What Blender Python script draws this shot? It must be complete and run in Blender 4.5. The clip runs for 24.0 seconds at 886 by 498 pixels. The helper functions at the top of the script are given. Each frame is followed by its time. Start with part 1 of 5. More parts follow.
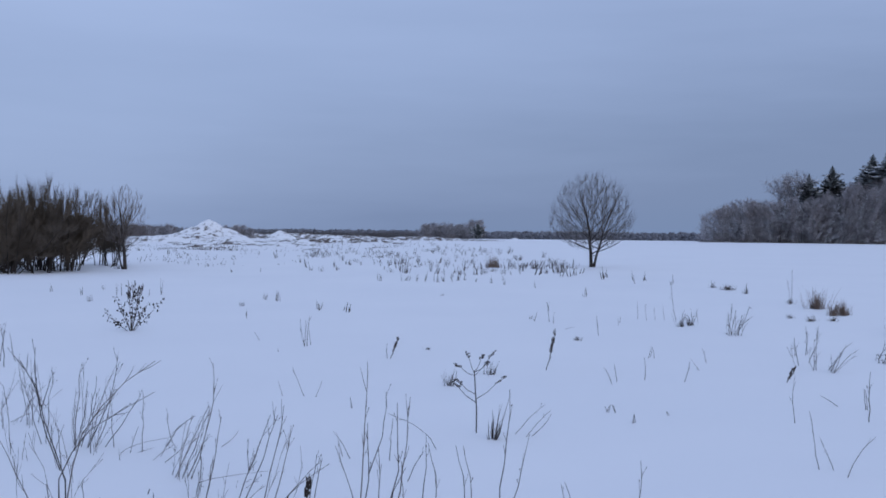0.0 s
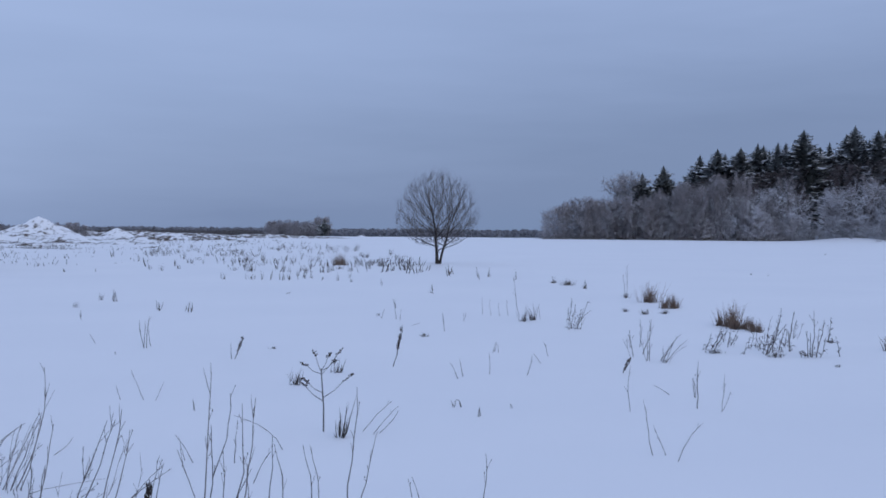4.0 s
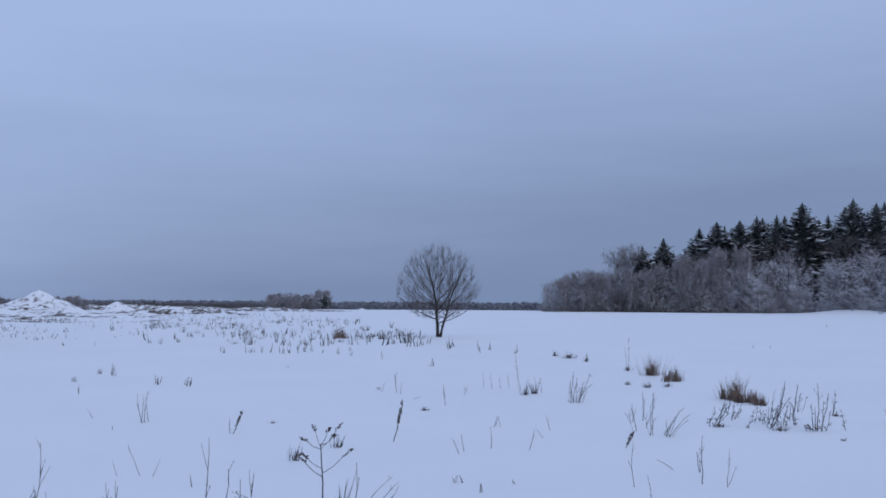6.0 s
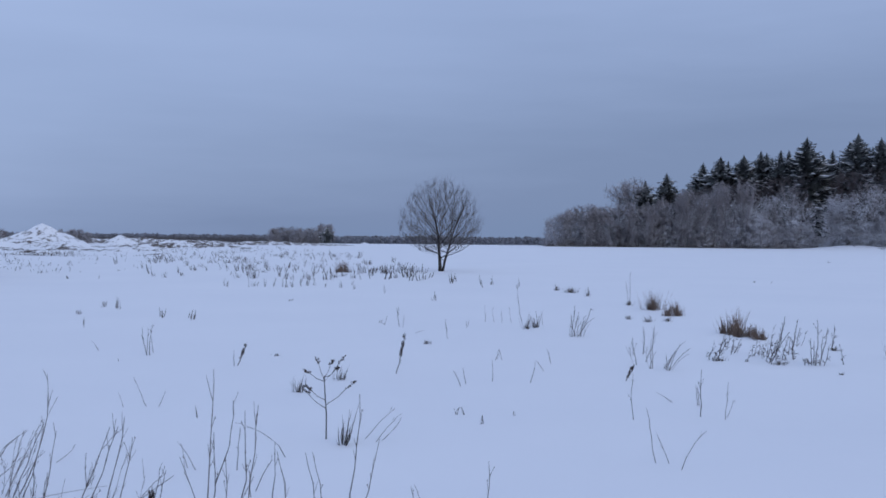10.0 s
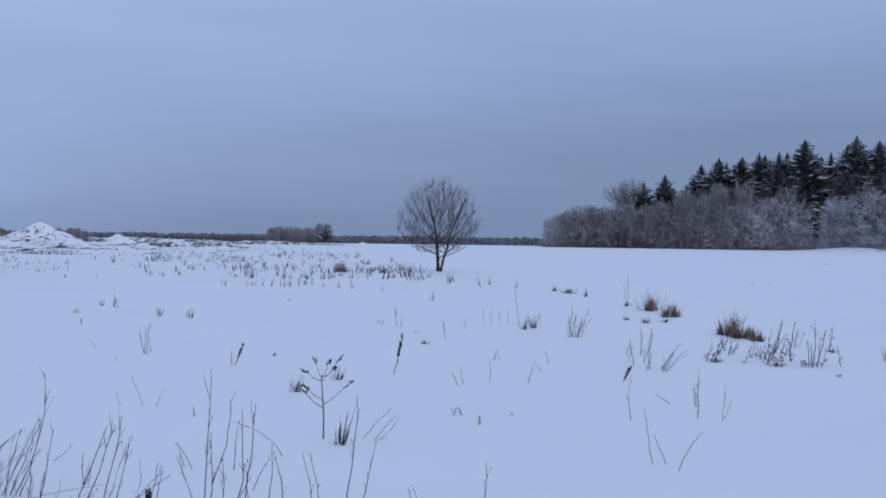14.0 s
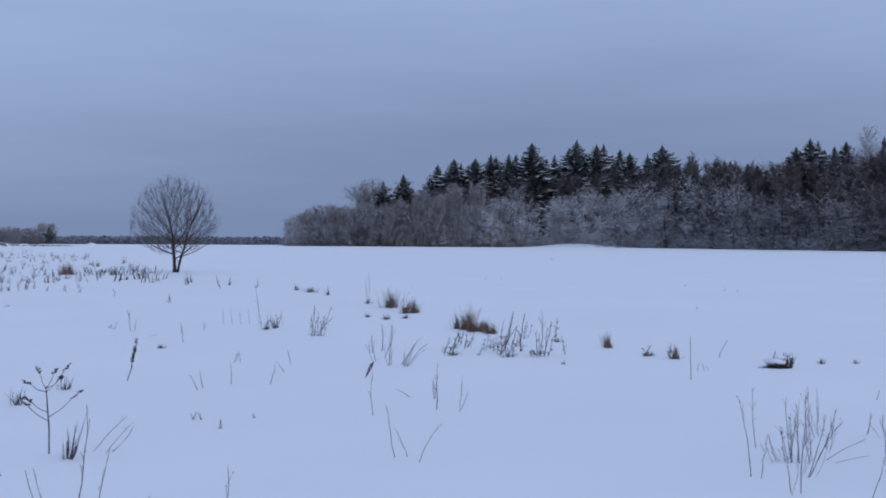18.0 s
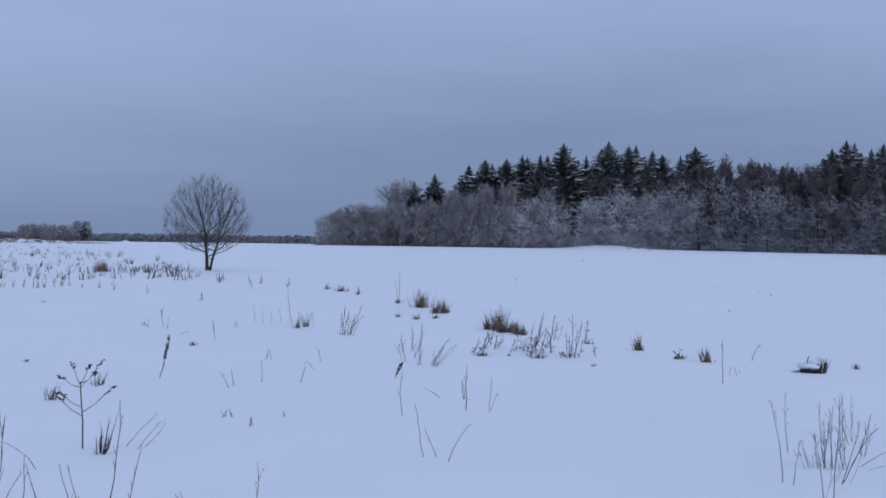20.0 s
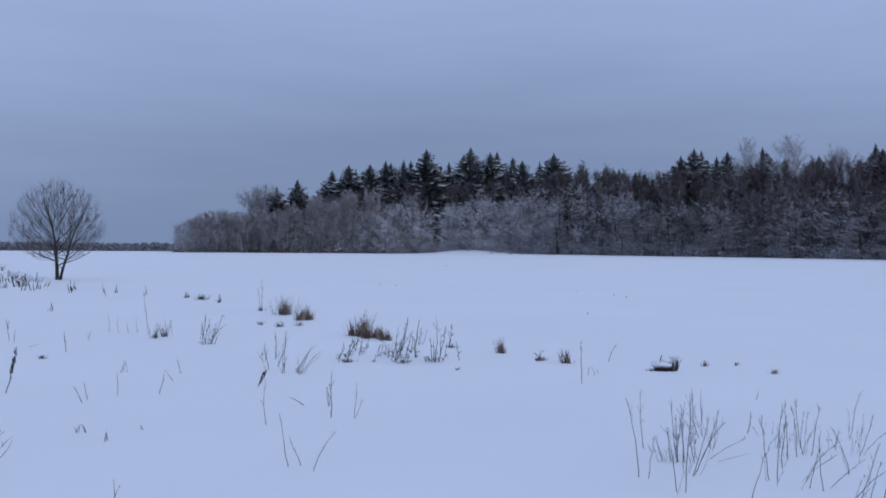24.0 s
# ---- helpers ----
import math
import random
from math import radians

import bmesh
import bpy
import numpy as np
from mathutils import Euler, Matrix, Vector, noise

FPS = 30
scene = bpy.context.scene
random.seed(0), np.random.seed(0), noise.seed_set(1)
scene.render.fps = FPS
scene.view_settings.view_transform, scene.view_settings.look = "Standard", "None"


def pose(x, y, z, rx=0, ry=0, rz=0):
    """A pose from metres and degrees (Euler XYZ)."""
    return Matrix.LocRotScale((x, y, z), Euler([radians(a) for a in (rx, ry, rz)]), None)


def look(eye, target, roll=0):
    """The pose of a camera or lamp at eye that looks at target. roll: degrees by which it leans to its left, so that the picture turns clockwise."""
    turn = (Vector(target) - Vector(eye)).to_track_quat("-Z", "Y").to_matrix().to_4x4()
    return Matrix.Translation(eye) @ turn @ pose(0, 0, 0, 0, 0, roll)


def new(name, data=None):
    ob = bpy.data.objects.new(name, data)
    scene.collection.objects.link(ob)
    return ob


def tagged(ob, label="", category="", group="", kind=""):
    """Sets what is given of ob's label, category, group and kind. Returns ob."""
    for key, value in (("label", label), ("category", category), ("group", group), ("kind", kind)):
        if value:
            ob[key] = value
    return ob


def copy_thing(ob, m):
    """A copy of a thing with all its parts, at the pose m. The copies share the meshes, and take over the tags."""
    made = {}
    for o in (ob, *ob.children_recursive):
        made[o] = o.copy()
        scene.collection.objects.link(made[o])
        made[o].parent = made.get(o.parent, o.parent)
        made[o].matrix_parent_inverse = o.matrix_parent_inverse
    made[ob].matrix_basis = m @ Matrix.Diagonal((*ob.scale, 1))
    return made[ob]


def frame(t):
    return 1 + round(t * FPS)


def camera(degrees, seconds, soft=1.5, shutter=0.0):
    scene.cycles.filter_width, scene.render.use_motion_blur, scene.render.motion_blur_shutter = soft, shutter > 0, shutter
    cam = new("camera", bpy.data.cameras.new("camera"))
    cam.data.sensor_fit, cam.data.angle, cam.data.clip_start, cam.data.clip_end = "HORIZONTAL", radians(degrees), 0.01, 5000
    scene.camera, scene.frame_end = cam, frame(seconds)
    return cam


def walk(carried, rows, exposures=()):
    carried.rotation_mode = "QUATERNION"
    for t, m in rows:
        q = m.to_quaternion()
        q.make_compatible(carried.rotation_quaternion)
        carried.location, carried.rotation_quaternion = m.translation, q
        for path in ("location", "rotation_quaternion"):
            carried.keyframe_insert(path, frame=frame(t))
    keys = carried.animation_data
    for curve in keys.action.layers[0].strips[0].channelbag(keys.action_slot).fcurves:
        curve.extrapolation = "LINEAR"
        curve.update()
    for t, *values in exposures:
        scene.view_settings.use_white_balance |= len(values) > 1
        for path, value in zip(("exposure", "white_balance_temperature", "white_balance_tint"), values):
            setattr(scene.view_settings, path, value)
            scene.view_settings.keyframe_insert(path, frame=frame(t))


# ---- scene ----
cam = camera(49.42, 24.0, soft=1.7, shutter=0.5)
EYE = 1.6
# seconds, bearing, tilt, lean
PATH = [
    (0, 0.00, -1.03, -0.52), (0.5, -0.05, -0.99, -0.50), (1, 0.15, -1.07, -0.55), (1.1, 0.15, -0.97, -0.50),
    (1.2, 0.19, -1.07, -0.44), (1.3, -0.44, -1.08, -0.39), (1.4, -2.13, -1.13, -0.34), (1.5, -4.57, -1.12, -0.28),
    (1.6, -7.15, -0.95, -0.36), (1.7, -8.89, -1.01, -0.43), (1.8, -9.56, -0.90, -0.50), (1.9, -9.26, -0.83, -0.57),
    (2, -9.14, -0.88, -0.64), (2.5, -8.66, -0.90, -0.56), (4.5, -9.19, -1.15, -0.43), (4.6, -9.13, -1.04, -0.41),
    (4.7, -9.13, -0.97, -0.40), (4.8, -9.08, -0.60, -0.38), (4.9, -9.10, 0.98, -0.37), (5, -8.99, 2.46, -0.35),
    (5.1, -9.00, 3.65, -0.36), (5.2, -9.03, 3.79, -0.37), (5.3, -9.03, 3.72, -0.38), (5.5, -9.07, 3.37, -0.40),
    (6, -9.07, 3.22, -0.33), (6.5, -9.00, 3.41, -0.26), (7, -8.83, 3.32, -0.41), (7.5, -8.79, 3.23, -0.46),
    (7.6, -8.86, 3.28, -0.47), (7.7, -8.86, 3.25, -0.47), (7.8, -8.93, 3.22, -0.48), (7.9, -9.03, 2.38, -0.49),
    (8, -9.05, 0.51, -0.50), (8.1, -9.13, -0.84, -0.51), (8.2, -9.13, -1.07, -0.52), (8.3, -9.13, -0.97, -0.53),
    (8.5, -9.07, -0.80, -0.54), (9, -9.35, -0.74, -0.61), (9.5, -9.23, -0.61, -0.65), (10, -8.93, -0.68, -0.50),
    (10.5, -9.01, -1.01, -0.65), (12.5, -9.07, -0.64, -0.41), (13, -9.07, -0.65, -0.43), (13.5, -9.02, -0.58, -0.57),
    (14, -9.04, -0.67, -0.75), (14.3, -8.91, -0.74, -0.99), (14.4, -8.80, -0.94, -1.08), (14.5, -9.23, -0.89, -1.16),
    (14.6, -11.40, -0.53, -0.97), (14.7, -14.11, -0.24, -0.79), (14.8, -16.31, 0.13, -0.61), (14.9, -16.95, -0.53, -0.43),
    (15, -16.63, -0.39, -0.25), (15.1, -15.69, -0.61, -0.31), (15.2, -15.82, -0.77, -0.38), (15.3, -15.39, -0.23, -0.44),
    (15.5, -14.80, -0.24, -0.57), (16, -15.14, -0.46, -0.71), (16.5, -14.66, -0.66, -0.86), (17, -14.63, -0.31, -0.81),
    (17.4, -14.67, -0.53, -1.18), (17.5, -14.92, -0.82, -1.27), (17.6, -15.14, -0.66, -1.08), (17.7, -17.03, -0.86, -0.90),
    (17.8, -21.55, -0.22, -0.71), (17.9, -24.28, -0.50, -0.52), (18, -24.34, -0.60, -0.33), (18.1, -23.18, -0.55, -0.45),
    (18.2, -23.02, -0.46, -0.56), (18.3, -23.08, -0.59, -0.67), (18.4, -22.76, -0.64, -0.78), (18.5, -22.64, -0.27, -0.89),
    (20.5, -22.54, -0.78, -0.78), (20.6, -24.64, -0.57, -0.72), (20.7, -28.03, 0.12, -0.66), (20.8, -31.29, 0.10, -0.60),
    (20.9, -32.46, -0.20, -0.55), (21, -33.00, -0.56, -0.48), (21.1, -31.25, -0.28, -0.51), (21.2, -30.63, -0.27, -0.52),
    (21.3, -29.93, -0.36, -0.54), (21.4, -29.73, -0.42, -0.56), (21.5, -30.02, -0.11, -0.58), (21.6, -29.92, 0.46, -0.57),
    (22, -29.73, -0.73, -0.54), (22.5, -30.28, -0.97, -0.35), (23, -30.44, -0.89, -0.27), (23.5, -30.74, -1.05, -0.33),
    (24, -30.59, -0.18, -0.38),
]
walk(cam, [(t, pose(0, 0, EYE, 90 + tilt, lean, turn)) for t, turn, tilt, lean in PATH])

# ---------------------------------------------------------------- sky and sun
SUN_ELEVATION, SUN_TURN = radians(32), radians(150)
world = bpy.data.worlds.new("overcast_sky")
scene.world = world
world.use_nodes = True
wt = world.node_tree
wt.nodes.clear()


def wnode(kind, **values):
    n = wt.nodes.new(kind)
    for key, value in values.items():
        n.inputs[key].default_value = value
    return n


w_out = wnode("ShaderNodeOutputWorld")
w_bg = wnode("ShaderNodeBackground", Strength=1.0)
w_sky = wnode("ShaderNodeTexSky")
w_sky.sky_type, w_sky.sun_disc = "NISHITA", False
w_sky.sun_elevation, w_sky.sun_rotation = SUN_ELEVATION, SUN_TURN
w_sky.air_density, w_sky.dust_density = 1.0, 3.0
w_dim = wnode("ShaderNodeVectorMath")
w_dim.operation = "SCALE"
w_dim.inputs["Scale"].default_value = 0.07
w_co = wnode("ShaderNodeTexCoord")
w_sep = wnode("ShaderNodeSeparateXYZ")
w_map = wnode("ShaderNodeMapping")
w_map.inputs["Scale"].default_value = (1.0, 1.0, 7.0)
w_map.inputs["Location"].default_value = (0.3, 0.0, 0.1)
w_noise = wnode("ShaderNodeTexNoise", Scale=1.8, Detail=5.0, Roughness=0.55)
w_add = wnode("ShaderNodeMath")
w_add.operation = "MULTIPLY_ADD"
w_add.inputs[1].default_value = 0.16
w_ramp = wnode("ShaderNodeValToRGB")
deck = w_ramp.color_ramp
deck.elements[0].position, deck.elements[0].color = 0.05, (0.200, 0.285, 0.470, 1)
deck.elements[1].position, deck.elements[1].color = 1.0, (0.385, 0.495, 0.765, 1)
for at, colour in ((0.16, (0.212, 0.290, 0.482, 1)), (0.30, (0.322, 0.425, 0.680, 1)), (0.42, (0.385, 0.50, 0.785, 1))):
    deck.elements.new(at).color = colour
w_mix = wnode("ShaderNodeMix")
w_mix.data_type = "RGBA"
w_mix.inputs["Factor"].default_value = 0.92
link = wt.links.new
link(w_co.outputs["Generated"], w_sep.inputs[0])
link(w_co.outputs["Generated"], w_map.inputs["Vector"])
link(w_map.outputs[0], w_noise.inputs["Vector"])
link(w_noise.outputs["Fac"], w_add.inputs[0])
w_dot = wnode("ShaderNodeVectorMath")
w_dot.operation = "DOT_PRODUCT"
w_dot.inputs[1].default_value = (math.sin(radians(34)), math.cos(radians(34)), 0.0)
w_turn = wnode("ShaderNodeMapRange")
for key, value in (("From Min", 1.0), ("From Max", 0.60), ("To Min", 0.0), ("To Max", 0.125)):
    w_turn.inputs[key].default_value = value
w_side = wnode("ShaderNodeMath")
w_side.operation = "ADD"
link(w_co.outputs["Generated"], w_dot.inputs[0])
link(w_dot.outputs["Value"], w_turn.inputs["Value"])
w_low = wnode("ShaderNodeMapRange")
for key, value in (("From Min", 0.0), ("From Max", 0.4), ("To Min", 1.3), ("To Max", 0.3)):
    w_low.inputs[key].default_value = value
w_fade = wnode("ShaderNodeMath")
w_fade.operation = "MULTIPLY"
link(w_sep.outputs["Z"], w_low.inputs["Value"])
link(w_turn.outputs[0], w_fade.inputs[0])
link(w_low.outputs[0], w_fade.inputs[1])
link(w_fade.outputs[0], w_side.inputs[0])
link(w_sep.outputs["Z"], w_side.inputs[1])
link(w_side.outputs[0], w_add.inputs[2])
link(w_add.outputs[0], w_ramp.inputs["Fac"])
link(w_sky.outputs[0], w_dim.inputs[0])
link(w_dim.outputs[0], w_mix.inputs["A"])
link(w_ramp.outputs["Color"], w_mix.inputs["B"])
link(w_mix.outputs["Result"], w_bg.inputs["Color"])
link(w_bg.outputs[0], w_out.inputs["Surface"])

sun = new("sun", bpy.data.lights.new("sun", "SUN"))
sun.data.energy, sun.data.angle, sun.data.color = 0.5, radians(40), (1.0, 0.98, 0.95)
sun.matrix_world = look((0, 0, 30), (-10.0, 16.0, 18.0))
scene.view_settings.exposure = -0.03


# ---------------------------------------------------------------- materials
def material(name, rough=0.8):
    m = bpy.data.materials.new(name)
    m.use_nodes = True
    b = m.node_tree.nodes["Principled BSDF"]
    b.inputs["Roughness"].default_value = rough
    b.inputs["Specular IOR Level"].default_value = 0.25
    return m, m.node_tree, b


def noise_node(tree, scale, detail=4.0, coords="Object", rough=0.55):
    co = tree.nodes.new("ShaderNodeTexCoord")
    n = tree.nodes.new("ShaderNodeTexNoise")
    n.inputs["Scale"].default_value, n.inputs["Detail"].default_value = scale, detail
    n.inputs["Roughness"].default_value = rough
    tree.links.new(co.outputs[coords], n.inputs["Vector"])
    return n.outputs["Fac"]


def ramp_node(tree, source, *stops):
    r = tree.nodes.new("ShaderNodeValToRGB")
    e = r.color_ramp.elements
    e[0].position, e[0].color = stops[0][0], (*stops[0][1], 1)
    e[1].position, e[1].color = stops[-1][0], (*stops[-1][1], 1)
    for at, colour in stops[1:-1]:
        e.new(at).color = (*colour, 1)
    tree.links.new(source, r.inputs["Fac"])
    return r.outputs["Color"]


def mix_node(tree, fac, a, b):
    m = tree.nodes.new("ShaderNodeMix")
    m.data_type = "RGBA"
    for socket, value in ((m.inputs["Factor"], fac), (m.inputs["A"], a), (m.inputs["B"], b)):
        if isinstance(value, bpy.types.NodeSocket):
            tree.links.new(value, socket)
        else:
            socket.default_value = value
    return m.outputs["Result"]


def math_node(tree, operation, *values):
    m = tree.nodes.new("ShaderNodeMath")
    m.operation = operation
    for socket, value in zip(m.inputs, values):
        if isinstance(value, bpy.types.NodeSocket):
            tree.links.new(value, socket)
        else:
            socket.default_value = value
    return m.outputs[0]


def bump_node(tree, shader, height, strength, distance):
    b = tree.nodes.new("ShaderNodeBump")
    b.inputs["Strength"].default_value, b.inputs["Distance"].default_value = strength, distance
    tree.links.new(height, b.inputs["Height"])
    tree.links.new(b.outputs[0], shader.inputs["Normal"])


def up_facing(tree, low, high):
    """1 on faces that look up, 0 on walls: where snow and frost lie."""
    geo = tree.nodes.new("ShaderNodeNewGeometry")
    sep = tree.nodes.new("ShaderNodeSeparateXYZ")
    tree.links.new(geo.outputs["Normal"], sep.inputs[0])
    r = tree.nodes.new("ShaderNodeMapRange")
    r.inputs["From Min"].default_value, r.inputs["From Max"].default_value = low, high
    tree.links.new(sep.outputs["Z"], r.inputs["Value"])
    return r.outputs[0]


SNOW_LIGHT, SNOW_DULL = (0.882, 0.897, 0.937), (0.848, 0.866, 0.912)


def snow_material():
    m, t, b = material("snow", 0.62)
    wide, fine = noise_node(t, 0.22, 5.0), noise_node(t, 9.0, 6.0)
    t.links.new(ramp_node(t, wide, (0.3, SNOW_DULL), (0.7, SNOW_LIGHT)), b.inputs["Base Color"])
    mid = noise_node(t, 1.1, 5.0)
    h = math_node(t, "ADD", math_node(t, "MULTIPLY", mid, 1.0), math_node(t, "MULTIPLY", fine, 0.16))
    bump_node(t, b, h, 0.22, 0.06)
    b.inputs["Sheen Weight"].default_value = 0.1
    return m


def plant_material(name, dark, light, scale, rough=0.85, vary=0.3):
    m, t, b = material(name, rough)
    info = t.nodes.new("ShaderNodeObjectInfo")
    n = noise_node(t, scale, 4.0)
    v = math_node(t, "ADD", math_node(t, "MULTIPLY", n, 1.05 - vary), math_node(t, "MULTIPLY", info.outputs["Random"], vary))
    t.links.new(ramp_node(t, v, (0.3, dark), (0.75, light)), b.inputs["Base Color"])
    bump_node(t, b, n, 0.4, 0.01)
    return m


def frosted_material(name, dark, light, frost, scale, amount, low=-0.2, high=0.9):
    """Bark or needles with rime and snow on what faces up."""
    m, t, b = material(name, 0.9)
    info = t.nodes.new("ShaderNodeObjectInfo")
    n = noise_node(t, scale, 4.0)
    bark = ramp_node(t, n, (0.3, dark), (0.75, light))
    patch = noise_node(t, scale * 0.35, 3.0)
    k = math_node(t, "MULTIPLY", up_facing(t, low, high), ramp_node(t, patch, (0.34, (0, 0, 0)), (0.62, (1, 1, 1))))
    k = math_node(t, "MULTIPLY", k, math_node(t, "MULTIPLY_ADD", info.outputs["Random"], 0.35 * amount, amount * 0.82))
    t.links.new(mix_node(t, k, bark, (*frost, 1)), b.inputs["Base Color"])
    return m


SNOW = snow_material()
BARK = plant_material("dark_bark", (0.022, 0.018, 0.016), (0.075, 0.062, 0.055), 14.0)
TWIG = plant_material("bare_twigs", (0.095, 0.083, 0.082), (0.215, 0.190, 0.183), 6.0)
THICKET = plant_material("thicket_twigs", (0.050, 0.039, 0.029), (0.130, 0.101, 0.076), 3.0)
BROWN_WOOD = frosted_material("brown_twigs", (0.084, 0.068, 0.067), (0.182, 0.148, 0.143), (0.55, 0.57, 0.61), 0.8, 0.18)
FROSTED = frosted_material("frosted_twigs", (0.29, 0.272, 0.288), (0.56, 0.535, 0.56), (0.84, 0.86, 0.90), 0.7, 0.9, -0.9, 0.5)
DULL_FROST = frosted_material("rimed_twigs", (0.170, 0.150, 0.152), (0.37, 0.335, 0.338), (0.78, 0.80, 0.85), 0.7, 0.55, -0.5, 0.7)
SNOWY_LIMB = frosted_material("snowy_limb", (0.07, 0.061, 0.061), (0.17, 0.153, 0.153), (0.90, 0.91, 0.94), 0.5, 1.0, -0.1, 0.4)
GREY_WOOD = frosted_material("grey_twigs", (0.170, 0.152, 0.157), (0.35, 0.320, 0.327), (0.75, 0.77, 0.81), 0.7, 0.55, -0.6, 0.6)
NEEDLES = frosted_material("spruce_needles", (0.045, 0.051, 0.050), (0.098, 0.107, 0.099), (0.75, 0.78, 0.82), 0.9, 0.2)
FAR_BRUSH = frosted_material("far_brush_twigs", (0.055, 0.047, 0.046), (0.13, 0.112, 0.107), (0.6, 0.62, 0.66), 0.3, 0.35)
# pale blue-grey base and frost tint paint in the haze of distance
HAZED_FAR_WOOD = frosted_material("far_wood", (0.135, 0.140, 0.160), (0.215, 0.220, 0.245), (0.5, 0.53, 0.58), 0.05, 0.2)
STALK = plant_material("dry_stalk", (0.042, 0.037, 0.037), (0.165, 0.148, 0.144), 9.0, 0.85, 0.55)
SEED = plant_material("seed_head", (0.022, 0.016, 0.014), (0.07, 0.052, 0.045), 30.0)
GOLD = plant_material("golden_grass", (0.085, 0.058, 0.046), (0.30, 0.220, 0.172), 7.0)
DARK_GRASS = plant_material("dark_grass", (0.038, 0.031, 0.028), (0.125, 0.10, 0.084), 8.0)


def dirt_snow_material(name, low, high):
    """Snow over dug earth; the earth shows on steep faces and in patches."""
    m, t, b = material(name, 0.8)
    patch, fine = noise_node(t, 1.3, 6.0, rough=0.62), noise_node(t, 5.0, 5.0)
    earth = ramp_node(t, fine, (0.3, (0.05, 0.038, 0.032)), (0.7, (0.15, 0.118, 0.098)))
    k = math_node(t, "MULTIPLY", up_facing(t, 0.25, 0.66), ramp_node(t, patch, (low, (0, 0, 0)), (high, (1, 1, 1))))
    t.links.new(mix_node(t, k, earth, (*SNOW_LIGHT, 1)), b.inputs["Base Color"])
    bump_node(t, b, fine, 0.6, 0.15)
    return m


EARTH_SNOW = dirt_snow_material("snow_over_earth", 0.355, 0.475)
EARTH_BARE = dirt_snow_material("thin_snow_over_earth", 0.47, 0.56)


# ---------------------------------------------------------------- mesh helpers
class Shape:
    """Gathers vertices and faces for one mesh."""

    def __init__(self):
        self.v, self.f = [], []

    def tube(self, points, radii, sides=4, close=False):
        first = len(self.v)
        points = [Vector(p) for p in points]
        last = len(points) - 1
        for i, p in enumerate(points):
            d = (points[min(i + 1, last)] - points[max(i - 1, 0)]).normalized()
            u = d.orthogonal().normalized()
            w = d.cross(u)
            for k in range(sides):
                a = 2 * math.pi * k / sides
                self.v.append(p + (u * math.cos(a) + w * math.sin(a)) * radii[i])
        for i in range(last):
            for k in range(sides):
                a, b = first + i * sides + k, first + i * sides + (k + 1) % sides
                self.f.append((a, b, b + sides, a + sides))
        if close:
            self.f.append(tuple(first + last * sides + k for k in range(sides)))

    def spike(self, base, tip, r):
        """A fine twig: three sides that meet in a point."""
        base, tip = Vector(base), Vector(tip)
        d = (tip - base).normalized()
        u = d.orthogonal().normalized() * r
        w = d.cross(u)
        k = len(self.v)
        self.v += [base + u, base - u * 0.5 + w * 0.87, base - u * 0.5 - w * 0.87, tip]
        self.f += [(k, k + 1, k + 3), (k + 1, k + 2, k + 3), (k + 2, k, k + 3)]

    def blade(self, base, tip, width, bend, side):
        """A grass blade: a folded tapering strip that bends over."""
        base, tip = Vector(base), Vector(tip)
        mid = base.lerp(tip, 0.55) + Vector(bend)
        s = Vector(side).normalized() * width
        n = s.cross(tip - base).normalized() * width * 0.5
        k = len(self.v)
        self.v += [base - s, base + n, base + s, mid - s * 0.7, mid + n * 0.7, mid + s * 0.7, tip]
        self.f += [(k, k + 1, k + 4, k + 3), (k + 1, k + 2, k + 5, k + 4), (k + 3, k + 4, k + 6), (k + 4, k + 5, k + 6)]

    def blob(self, centre, sx, sy, sz, rng, rings=4, sides=6, rough=0.2):
        first, c = len(self.v), Vector(centre)
        for i in range(rings + 1):
            a = math.pi * i / rings
            for k in range(sides):
                b = 2 * math.pi * (k + 0.5 * (i % 2)) / sides
                g = 1 + rng.uniform(-rough, rough)
                self.v.append(c + Vector((sx * math.sin(a) * math.cos(b) * g, sy * math.sin(a) * math.sin(b) * g, sz * math.cos(a) * g)))
        for i in range(rings):
            for k in range(sides):
                a, b = first + i * sides + k, first + i * sides + (k + 1) % sides
                self.f.append((a, a + sides, b + sides, b))

    def mesh(self, name, mat, smooth=False):
        me = bpy.data.meshes.new(name)
        me.from_pydata([tuple(p) for p in self.v], [], self.f)
        me.materials.append(mat)
        if smooth:
            me.shade_smooth()
        me.update()
        return me


def part(name, shape, mat, parent, label="", smooth=False):
    ob = new(name, shape.mesh(name, mat, smooth))
    ob.parent = parent
    return tagged(ob, label)


def thing(name, m, label, category, group="", kind=""):
    ob = new(name)
    ob.matrix_basis = m
    ob.empty_display_size = 0.2
    return tagged(ob, label, category, group, kind)


